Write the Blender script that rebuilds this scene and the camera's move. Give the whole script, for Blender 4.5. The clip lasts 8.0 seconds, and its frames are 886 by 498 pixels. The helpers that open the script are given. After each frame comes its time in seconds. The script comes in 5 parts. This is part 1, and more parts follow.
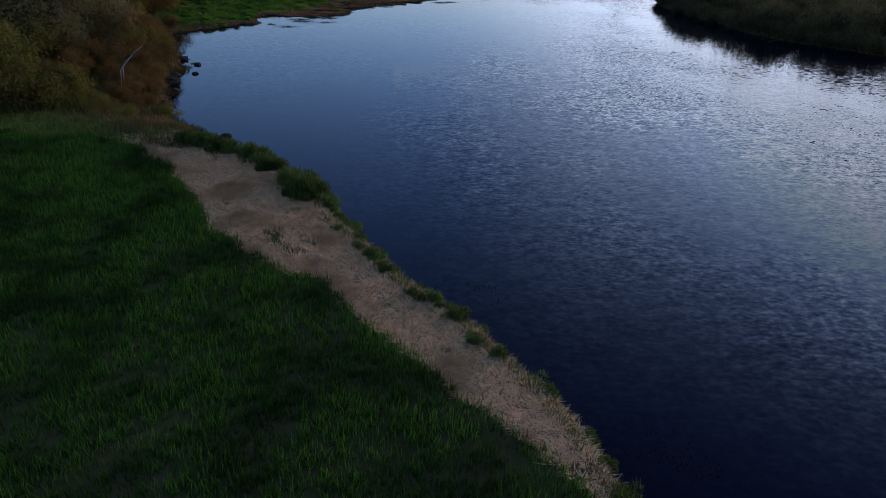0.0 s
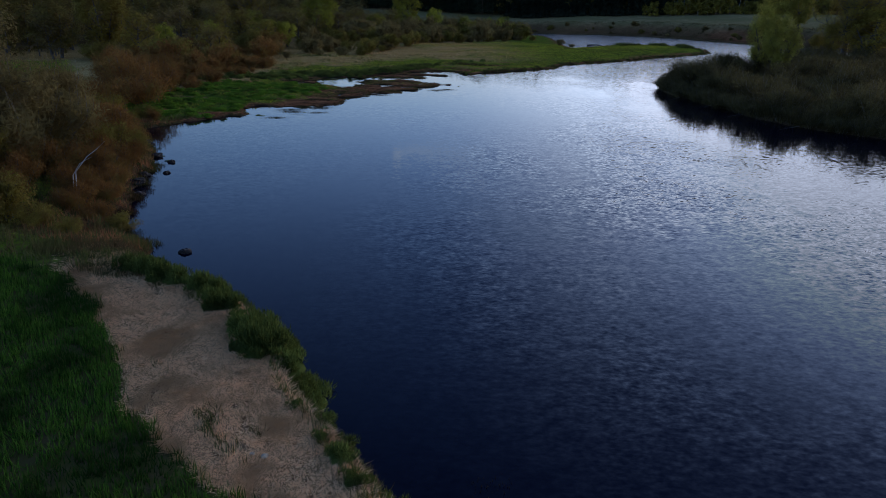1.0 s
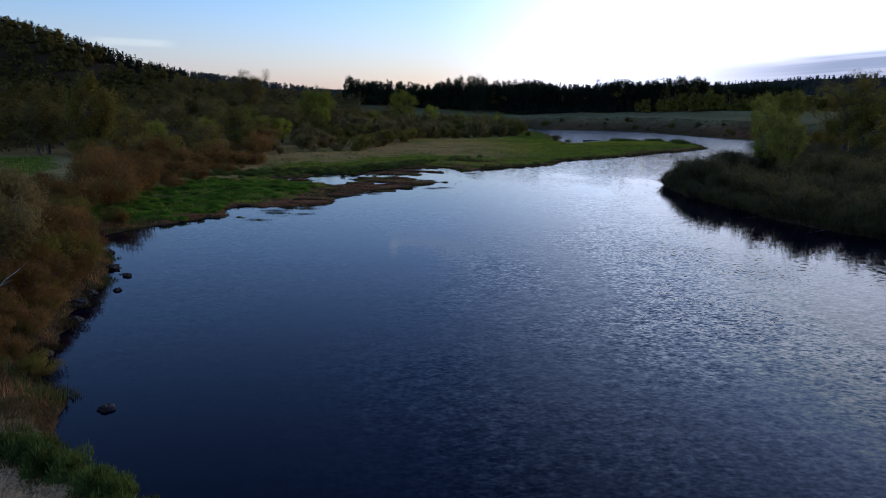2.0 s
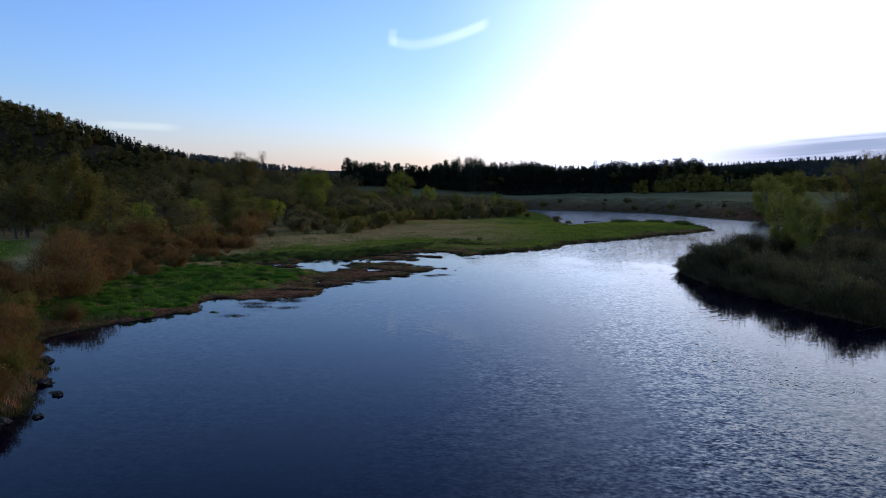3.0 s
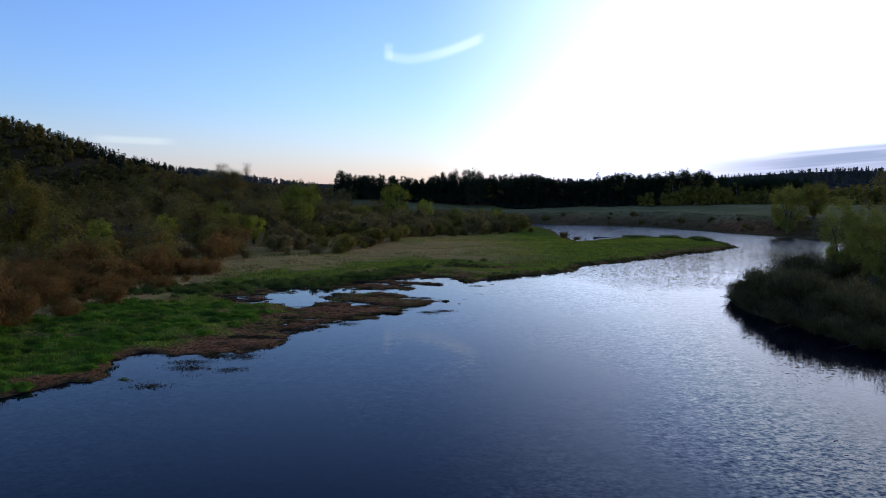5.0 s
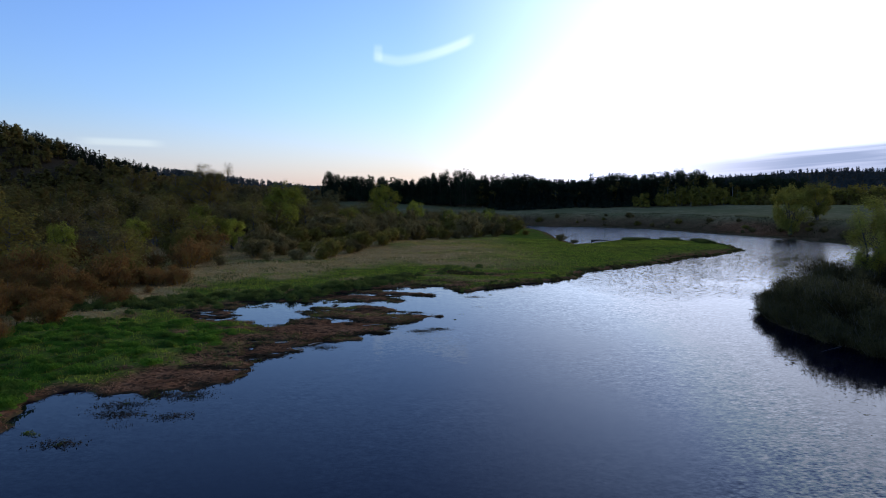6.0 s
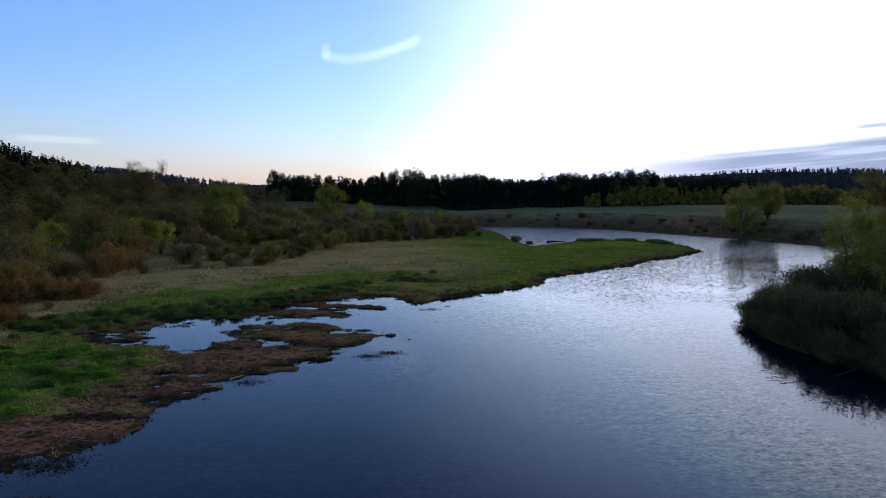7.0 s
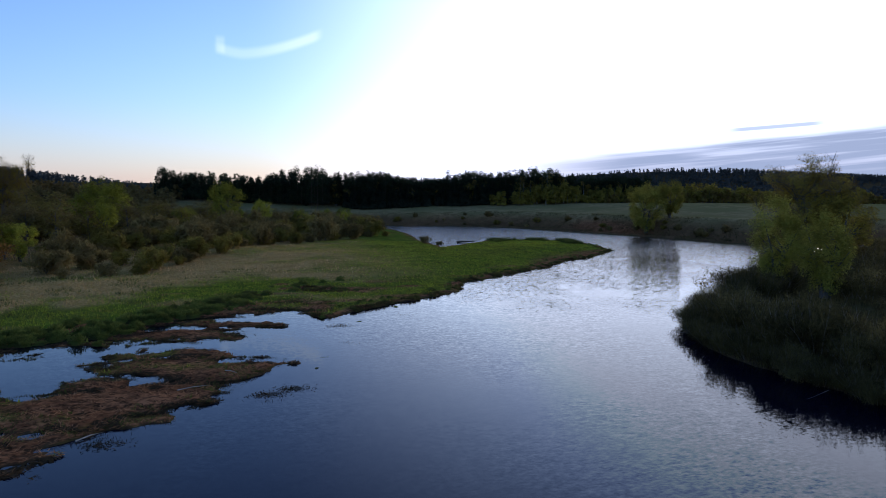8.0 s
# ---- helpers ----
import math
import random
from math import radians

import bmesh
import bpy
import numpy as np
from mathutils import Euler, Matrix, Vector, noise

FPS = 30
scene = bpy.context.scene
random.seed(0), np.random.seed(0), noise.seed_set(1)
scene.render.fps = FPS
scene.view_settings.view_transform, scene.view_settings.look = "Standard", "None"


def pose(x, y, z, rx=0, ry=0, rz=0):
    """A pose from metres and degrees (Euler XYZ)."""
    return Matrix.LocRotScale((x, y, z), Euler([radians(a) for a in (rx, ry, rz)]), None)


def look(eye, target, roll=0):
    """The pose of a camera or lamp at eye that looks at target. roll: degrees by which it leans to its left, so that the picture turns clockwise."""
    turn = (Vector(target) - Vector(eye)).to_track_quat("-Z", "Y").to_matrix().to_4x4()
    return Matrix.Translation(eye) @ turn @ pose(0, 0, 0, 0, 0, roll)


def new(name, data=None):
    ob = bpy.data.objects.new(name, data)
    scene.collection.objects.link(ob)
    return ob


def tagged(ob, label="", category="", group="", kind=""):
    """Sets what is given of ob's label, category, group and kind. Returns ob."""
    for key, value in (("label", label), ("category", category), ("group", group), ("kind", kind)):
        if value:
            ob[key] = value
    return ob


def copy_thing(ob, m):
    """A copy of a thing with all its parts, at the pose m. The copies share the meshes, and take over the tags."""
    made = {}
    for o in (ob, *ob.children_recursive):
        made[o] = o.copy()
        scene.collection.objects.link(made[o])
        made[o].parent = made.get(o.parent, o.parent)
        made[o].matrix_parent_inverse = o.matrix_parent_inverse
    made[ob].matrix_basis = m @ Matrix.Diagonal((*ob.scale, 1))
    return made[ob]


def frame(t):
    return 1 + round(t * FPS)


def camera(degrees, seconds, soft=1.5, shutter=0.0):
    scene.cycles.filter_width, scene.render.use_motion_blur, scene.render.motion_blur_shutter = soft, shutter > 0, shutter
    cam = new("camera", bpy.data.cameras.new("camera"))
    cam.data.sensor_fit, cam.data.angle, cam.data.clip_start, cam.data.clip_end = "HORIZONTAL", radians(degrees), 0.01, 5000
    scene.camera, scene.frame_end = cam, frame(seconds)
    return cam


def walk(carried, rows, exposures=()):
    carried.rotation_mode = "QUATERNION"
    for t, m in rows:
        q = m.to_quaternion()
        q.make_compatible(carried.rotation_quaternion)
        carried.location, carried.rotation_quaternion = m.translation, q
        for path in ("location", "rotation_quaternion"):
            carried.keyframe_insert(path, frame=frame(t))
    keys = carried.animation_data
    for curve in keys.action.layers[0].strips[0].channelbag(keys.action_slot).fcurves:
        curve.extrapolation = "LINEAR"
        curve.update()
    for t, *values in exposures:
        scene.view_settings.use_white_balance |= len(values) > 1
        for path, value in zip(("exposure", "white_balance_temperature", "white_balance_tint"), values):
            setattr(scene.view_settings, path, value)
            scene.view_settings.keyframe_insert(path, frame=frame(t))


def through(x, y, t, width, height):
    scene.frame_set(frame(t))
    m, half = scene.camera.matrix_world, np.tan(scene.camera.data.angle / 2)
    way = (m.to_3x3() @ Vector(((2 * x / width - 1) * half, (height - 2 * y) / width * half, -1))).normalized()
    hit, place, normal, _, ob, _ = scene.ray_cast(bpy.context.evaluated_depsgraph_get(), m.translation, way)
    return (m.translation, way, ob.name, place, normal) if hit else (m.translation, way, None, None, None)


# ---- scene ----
cam = camera(66.5, 8.0, soft=0.5)
PATH = [
    (0, (0.37, 0.125, 15.914), (0.371, 1.922, 15.035), 1.5),
    (0.5, (0.493, 4.505, 15.868), (0.489, 6.341, 15.076), 0.9),
    (1, (0.549, 9.014, 15.845), (0.545, 10.898, 15.174), 0.9),
    (1.5, (0.54, 13.847, 15.894), (0.539, 15.771, 15.349), 0.9),
    (2, (0.518, 18.968, 15.936), (0.52, 20.924, 15.519), 0.9),
    (2.2, (0.473, 21.088, 15.95), (0.478, 23.053, 15.582), 0.9),
    (3.3, (0.023, 33.123, 16.192), (0.032, 35.116, 16.031), 0.8),
    (3.5, (-0.026, 35.423, 16.215), (-0.014, 37.416, 16.055), 0.8),
    (4, (-0.126, 41.407, 16.278), (-0.113, 43.401, 16.123), 0.8),
    (4.5, (-0.287, 47.591, 16.307), (-0.272, 49.586, 16.156), 0.7),
    (6, (-0.822, 66.948, 16.257), (-0.776, 68.942, 16.114), 0.5),
    (6.5, (-0.814, 73.378, 16.301), (-0.708, 75.37, 16.159), 0.5),
    (7, (-0.787, 79.764, 16.39), (-0.592, 81.749, 16.247), 0.5),
    (7.5, (-0.768, 86.082, 16.48), (-0.443, 88.05, 16.335), 0.5),
    (8, (-0.636, 92.277, 16.524), (-0.159, 94.214, 16.379), 0.4),
]
EXPOSURES = [(0.0, 1.1, 6450, 18), (1.0, 1.12, 6450, 18), (2.0, 1.14, 6450, 18), (3.3, 1.24, 6450, 18), (8.0, 1.24, 6450, 18)]
walk(cam, [(t, look(eye, target, roll)) for t, eye, target, roll in PATH], EXPOSURES)


# ---- light ----
SUN_AZ, SUN_EL = radians(45.0), radians(5.0)
world = bpy.data.worlds.new("dusk_sky")
scene.world = world
world.use_nodes = True
wt = world.node_tree
wt.nodes.clear()


def wnode(kind_of, **settings):
    n = wt.nodes.new(kind_of)
    for key, value in settings.items():
        n.inputs[key].default_value = value
    return n


def wmath(op, a, b=None):
    n = wt.nodes.new("ShaderNodeMath")
    n.operation = op
    for sock, v in zip(n.inputs, (a, b)):
        if isinstance(v, bpy.types.NodeSocket):
            wt.links.new(v, sock)
        elif v is not None:
            sock.default_value = v
    return n.outputs[0]


def wramp(src, lo, hi):
    n = wt.nodes.new("ShaderNodeMapRange")
    n.interpolation_type = "SMOOTHSTEP"
    n.inputs[1].default_value, n.inputs[2].default_value = lo, hi
    wt.links.new(src, n.inputs[0])
    return n.outputs[0]


def wband(src, lo, hi, soft):
    return wmath("MULTIPLY", wramp(src, lo - soft, lo), wmath("SUBTRACT", 1.0, wramp(src, hi, hi + soft)))


w_out = wnode("ShaderNodeOutputWorld")
w_bg = wnode("ShaderNodeBackground", Strength=0.15)
w_sky = wnode("ShaderNodeTexSky")
w_sky.sky_type = "NISHITA"
w_sky.sun_disc = False
w_sky.sun_elevation, w_sky.sun_rotation = SUN_EL, SUN_AZ
w_sky.air_density, w_sky.dust_density, w_sky.ozone_density = 1.0, 1.0, 3.0
# clouds: bearing and elevation of the sky's direction, in degrees
w_dir = wnode("ShaderNodeTexCoord").outputs["Generated"]
w_sep = wnode("ShaderNodeSeparateXYZ")
wt.links.new(w_dir, w_sep.inputs[0])
w_el = wmath("MULTIPLY", wmath("ARCSINE", w_sep.outputs[2]), 57.2958)
w_az = wmath("MULTIPLY", wmath("ARCTAN2", w_sep.outputs[0], w_sep.outputs[1]), 57.2958)
w_flat = wnode("ShaderNodeCombineXYZ")
wt.links.new(wmath("MULTIPLY", w_az, 0.04), w_flat.inputs[0])
wt.links.new(wmath("MULTIPLY", w_el, 0.55), w_flat.inputs[1])
w_noise = wnode("ShaderNodeTexNoise", Scale=1.6, Detail=5.0)
wt.links.new(w_flat.outputs[0], w_noise.inputs["Vector"])
w_lay = wnode("ShaderNodeCombineXYZ")
wt.links.new(wmath("MULTIPLY", w_az, 0.05), w_lay.inputs[0])
wt.links.new(wmath("SUBTRACT", wmath("MULTIPLY", w_el, 1.25), wmath("MULTIPLY", w_az, 0.1)), w_lay.inputs[1])
w_layers = wnode("ShaderNodeTexNoise", Scale=1.5, Detail=3.0)
wt.links.new(w_lay.outputs[0], w_layers.inputs["Vector"])
# a low bank of grey-violet cloud whose top climbs to the right
w_past = wmath("SUBTRACT", w_az, 27.0)
w_head = wmath("SUBTRACT", w_el, wmath("ADD", 3.65, wmath("MULTIPLY", w_past, 0.093)))
w_head = wmath("ADD", w_head, wmath("MULTIPLY", wmath("SUBTRACT", w_noise.outputs["Fac"], 0.5), 1.1))
w_bank = wmath("MULTIPLY", wmath("SUBTRACT", 1.0, wramp(w_head, -0.35, 0.55)), wramp(w_az, 18.0, 30.0))
w_bank = wmath("MULTIPLY", w_bank, wmath("ADD", 0.62, wmath("MULTIPLY", wramp(w_layers.outputs["Fac"], 0.34, 0.56), 0.38)))
# one thin streak of the same cloud above the bank
w_line = wmath("MULTIPLY", wband(w_az, 37.5, 42.0, 2.2), wband(wmath("SUBTRACT", w_el, wmath("ADD", 5.68, wmath("MULTIPLY", wmath("SUBTRACT", w_az, 40.0), 0.05))), -0.08, 0.08, 0.16))
w_bank = wmath("MAXIMUM", w_bank, wmath("MULTIPLY", w_line, 0.8))
w_mix = wnode("ShaderNodeMix")
w_mix.data_type = "RGBA"
wt.links.new(w_bank, w_mix.inputs[0])
w_tint = wnode("ShaderNodeMix")
w_tint.data_type, w_tint.blend_type = "RGBA", "MULTIPLY"
wt.links.new(wmath("SUBTRACT", 1.0, wramp(w_el, 28.0, 60.0)), w_tint.inputs[0])
w_tint.inputs[7].default_value = (1.0, 1.05, 1.38, 1)
# the sky darkens towards the zenith
w_dusk = wnode("ShaderNodeMix")
w_dusk.data_type, w_dusk.blend_type = "RGBA", "MULTIPLY"
wt.links.new(wramp(w_el, 16.0, 50.0), w_dusk.inputs[0])
wt.links.new(w_sky.outputs[0], w_dusk.inputs[6])
w_dusk.inputs[7].default_value = (0.58, 0.64, 0.76, 1)
wt.links.new(w_dusk.outputs[2], w_tint.inputs[6])
# rosy dusk haze low over the horizon, away from the sunset
w_rose = wnode("ShaderNodeMix")
w_rose.data_type = "RGBA"
wt.links.new(wmath("MULTIPLY", wmath("MULTIPLY", wmath("SUBTRACT", 1.0, wramp(w_el, 0.0, 8.0)), wmath("SUBTRACT", 1.0, wramp(w_az, 5.0, 25.0))), 0.32), w_rose.inputs[0])
# towards the sunset a thin high veil takes most of the colour out of the sky
w_grey = wnode("ShaderNodeRGBToBW")
wt.links.new(w_tint.outputs[2], w_grey.inputs[0])
w_pale = wnode("ShaderNodeMix")
w_pale.data_type, w_pale.blend_type = "RGBA", "MULTIPLY"
w_pale.inputs[0].default_value = 1.0
wt.links.new(w_grey.outputs[0], w_pale.inputs[6])
w_cool = wnode("ShaderNodeMix")
w_cool.data_type = "RGBA"
wt.links.new(wramp(w_el, 9.0, 27.0), w_cool.inputs[0])
w_cool.inputs[6].default_value, w_cool.inputs[7].default_value = (1.3, 1.66, 2.15, 1), (1.42, 2.2, 3.85, 1)
wt.links.new(w_cool.outputs[2], w_pale.inputs[7])
w_veil = wnode("ShaderNodeMix")
w_veil.data_type = "RGBA"
wt.links.new(wmath("MULTIPLY", wmath("MULTIPLY", wmath("MULTIPLY", wramp(w_az, -3.0, 18.0), wmath("SUBTRACT", 1.0, wramp(w_el, 14.0, 48.0))), wmath("SUBTRACT", 1.0, wramp(w_az, 80.0, 130.0))), 0.85), w_veil.inputs[0])
wt.links.new(w_tint.outputs[2], w_veil.inputs[6])
wt.links.new(w_pale.outputs[2], w_veil.inputs[7])
# lavender haze low down below it
w_dim = wnode("ShaderNodeMix")
w_dim.data_type = "RGBA"
wt.links.new(wmath("MULTIPLY", wmath("MULTIPLY", wmath("SUBTRACT", 1.0, wramp(w_el, 2.0, 7.0)), wramp(w_az, 4.0, 28.0)), 0.85), w_dim.inputs[0])
# the veil evens out the glow round the set sun
w_even = wnode("ShaderNodeVectorMath")
w_even.operation = "MINIMUM"
wt.links.new(w_veil.outputs[2], w_even.inputs[0])
w_even.inputs[1].default_value = (4.8, 5.7, 7.1)
wt.links.new(w_even.outputs[0], w_dim.inputs[6])
w_dim.inputs[7].default_value = (2.1, 2.15, 2.68, 1)
wt.links.new(w_dim.outputs[2], w_rose.inputs[6])
w_rose.inputs[7].default_value = (2.5, 2.1, 3.0, 1)
wt.links.new(w_rose.outputs[2], w_mix.inputs[6])
w_mix.inputs[7].default_value = (1.02, 1.3, 1.88, 1)
# one thin bright wisp high up
w_curve = wmath("SUBTRACT", w_el, wmath("ADD", 11.4, wmath("MULTIPLY", wmath("POWER", wmath("ABSOLUTE", wmath("ADD", w_az, 2.6)), 1.5), 0.115)))
w_wisp = wmath("MULTIPLY", wband(w_curve, -0.1, 0.1, 0.5), wband(w_az, -3.9, 3.0, 1.0))
w_add = wnode("ShaderNodeMix")
w_add.data_type, w_add.blend_type = "RGBA", "MIX"
w_hook = wmath("MULTIPLY", wband(w_az, -4.35, -4.05, 0.35), wband(w_el, 11.6, 12.3, 0.5))
w_shred = wmath("MULTIPLY", wband(w_az, -25.5, -22.5, 2.0), wband(wmath("SUBTRACT", w_el, 4.2), -0.1, 0.1, 0.3))
w_streak = wmath("MULTIPLY", wmath("MULTIPLY", w_wisp, wmath("ADD", 0.55, wmath("MULTIPLY", wramp(w_az, -2.5, 2.0), 0.45))), 0.15)
w_streak = wmath("ADD", w_streak, wmath("ADD", wmath("MULTIPLY", w_hook, 0.07), wmath("MULTIPLY", w_shred, 0.07)))
wt.links.new(w_streak, w_add.inputs[0])
wt.links.new(w_mix.outputs[2], w_add.inputs[6])
w_add.inputs[7].default_value = (6.0, 6.4, 5.0, 1)
wt.links.new(w_add.outputs[2], w_bg.inputs["Color"])
wt.links.new(w_bg.outputs[0], w_out.inputs["Surface"])

sun = new("sun", bpy.data.lights.new("sun", "SUN"))
sun.data.energy, sun.data.angle, sun.data.color = 0.4, radians(10), (1.0, 0.84, 0.64)
sun.matrix_world = look((400 * math.sin(SUN_AZ), 400 * math.cos(SUN_AZ), 42), (0, 0, 0))


# ---- materials ----
def mat_nodes(name):
    m = bpy.data.materials.new(name)
    m.use_nodes = True
    return m, m.node_tree.nodes, m.node_tree.links, m.node_tree.nodes["Principled BSDF"]


def mixed(nodes, links, fac, a, b):
    """A colour mix; a and b are colours or sockets."""
    n = nodes.new("ShaderNodeMix")
    n.data_type = "RGBA"
    for sock, v in ((n.inputs[0], fac), (n.inputs[6], a), (n.inputs[7], b)):
        if isinstance(v, bpy.types.NodeSocket):
            links.new(v, sock)
        elif isinstance(v, (int, float)):
            sock.default_value = v
        else:
            sock.default_value = (*v, 1)
    return n.outputs[2]


def ramp(nodes, links, src, lo, hi):
    n = nodes.new("ShaderNodeMapRange")
    n.interpolation_type = "SMOOTHSTEP"
    n.inputs[1].default_value, n.inputs[2].default_value = lo, hi
    links.new(src, n.inputs[0])
    return n.outputs[0]


def noise_tex(nodes, links, scale, detail=4, vec=None, stretch=None, tone="Fac"):
    n = nodes.new("ShaderNodeTexNoise")
    n.inputs["Scale"].default_value, n.inputs["Detail"].default_value = scale, detail
    if vec is None:
        vec = nodes.new("ShaderNodeTexCoord").outputs["Object"]
    if stretch:
        mp = nodes.new("ShaderNodeMapping")
        mp.inputs["Scale"].default_value = stretch
        links.new(vec, mp.inputs["Vector"])
        vec = mp.outputs[0]
    links.new(vec, n.inputs["Vector"])
    return n.outputs[tone]


def leaf_material(name, a, b, c, rough=0.6, through=0.5):
    """Leaves or blades: three tones, spread over the pieces at random, with a little light passing through."""
    m, nodes, links, bsdf = mat_nodes(name)
    geo = nodes.new("ShaderNodeNewGeometry")
    info = nodes.new("ShaderNodeObjectInfo")
    col = mixed(nodes, links, ramp(nodes, links, geo.outputs["Random Per Island"], 0.1, 0.6), a, b)
    big = noise_tex(nodes, links, 0.35, 3)
    col = mixed(nodes, links, ramp(nodes, links, big, 0.42, 0.66), col, c)
    hsv = nodes.new("ShaderNodeHueSaturation")
    mr = nodes.new("ShaderNodeMapRange")
    mr.inputs[3].default_value, mr.inputs[4].default_value = 0.95, 1.6
    links.new(info.outputs["Random"], mr.inputs[0])
    links.new(mr.outputs[0], hsv.inputs["Value"])
    links.new(col, hsv.inputs["Color"])
    links.new(hsv.outputs[0], bsdf.inputs["Base Color"])
    bsdf.inputs["Roughness"].default_value = rough
    bsdf.inputs["Specular IOR Level"].default_value = 0.0
    out = nodes["Material Output"]
    tr = nodes.new("ShaderNodeBsdfTranslucent")
    links.new(hsv.outputs[0], tr.inputs["Color"])
    mx = nodes.new("ShaderNodeMixShader")
    mx.inputs[0].default_value = through
    links.new(bsdf.outputs[0], mx.inputs[1])
    links.new(tr.outputs[0], mx.inputs[2])
    links.new(mx.outputs[0], out.inputs["Surface"])
    return m


def bark_material(name, a, b):
    m, nodes, links, bsdf = mat_nodes(name)
    n = noise_tex(nodes, links, 3.0, 5, stretch=(1, 1, 0.25))
    links.new(mixed(nodes, links, ramp(nodes, links, n, 0.35, 0.65), a, b), bsdf.inputs["Base Color"])
    bsdf.inputs["Roughness"].default_value = 0.85
    return m


M_WILLOW = leaf_material("willow_leaves", (0.215, 0.192, 0.034), (0.295, 0.26, 0.05), (0.17, 0.146, 0.03))
M_OLIVE = leaf_material("olive_leaves", (0.16, 0.122, 0.024), (0.21, 0.165, 0.034), (0.155, 0.102, 0.028))
M_GREY = leaf_material("budding_twigs", (0.15, 0.108, 0.038), (0.2, 0.145, 0.05), (0.12, 0.08, 0.03))
M_RED = leaf_material("red_osier_twigs", (0.165, 0.072, 0.022), (0.22, 0.105, 0.03), (0.165, 0.108, 0.028))
M_PINE = leaf_material("pine_needles", (0.02, 0.03, 0.016), (0.03, 0.042, 0.02), (0.016, 0.022, 0.014))
M_DARK = leaf_material("bank_shrub_leaves", (0.08, 0.062, 0.023), (0.125, 0.098, 0.036), (0.052, 0.038, 0.016))
M_FIELD = leaf_material("field_blades", (0.014, 0.046, 0.006), (0.066, 0.128, 0.016), (0.014, 0.034, 0.006))
M_MEADOW = leaf_material("meadow_blades", (0.165, 0.195, 0.018), (0.25, 0.27, 0.03), (0.155, 0.15, 0.024))
M_LUSH = leaf_material("lush_blades", (0.06, 0.125, 0.012), (0.105, 0.18, 0.02), (0.05, 0.085, 0.014))
M_SOAK = leaf_material("soaked_litter", (0.045, 0.026, 0.014), (0.08, 0.048, 0.024), (0.035, 0.026, 0.014), through=0.1)
M_STRAW = leaf_material("dead_straw", (0.2, 0.1, 0.043), (0.95, 0.55, 0.26), (0.42, 0.215, 0.09), through=0.15)
M_SEDGE = leaf_material("sedge_blades", (0.075, 0.095, 0.02), (0.11, 0.125, 0.028), (0.06, 0.062, 0.02))
M_LITTER = leaf_material("dead_litter", (0.25, 0.1, 0.04), (0.42, 0.185, 0.08), (0.13, 0.056, 0.028), through=0.15)
M_HUMMOCK = leaf_material("hummock_blades", (0.055, 0.075, 0.016), (0.1, 0.125, 0.03), (0.032, 0.042, 0.012))
M_SCRUB = leaf_material("scrub_blades", (0.068, 0.08, 0.02), (0.1, 0.095, 0.03), (0.085, 0.055, 0.024))
M_DRYGRASS = leaf_material("dry_meadow_blades", (0.36, 0.205, 0.075), (0.48, 0.285, 0.1), (0.25, 0.18, 0.05))
M_SHORE = leaf_material("shore_sedge_blades", (0.05, 0.055, 0.018), (0.085, 0.08, 0.025), (0.06, 0.04, 0.018))
M_LIME = leaf_material("young_willow_leaves", (0.215, 0.21, 0.026), (0.3, 0.285, 0.04), (0.18, 0.165, 0.026))
M_AMBER = leaf_material("amber_leaves", (0.22, 0.165, 0.03), (0.3, 0.225, 0.04), (0.17, 0.12, 0.028))
M_TREE = leaf_material("tree_leaves", (0.13, 0.1, 0.024), (0.17, 0.132, 0.034), (0.125, 0.08, 0.026))
M_STONE = bark_material("pale_stone", (0.44, 0.34, 0.22), (0.56, 0.46, 0.32))
M_BARK = bark_material("grey_bark", (0.06, 0.05, 0.04), (0.12, 0.1, 0.08))
M_TWIG = bark_material("twig_bark", (0.12, 0.095, 0.06), (0.2, 0.165, 0.11))
M_PINEBARK = bark_material("pine_bark", (0.05, 0.034, 0.024), (0.1, 0.058, 0.036))
M_PALE = bark_material("pale_dead_wood", (0.3, 0.25, 0.19), (0.44, 0.38, 0.3))
M_CLOD = bark_material("wet_roots", (0.018, 0.012, 0.008), (0.045, 0.03, 0.018))


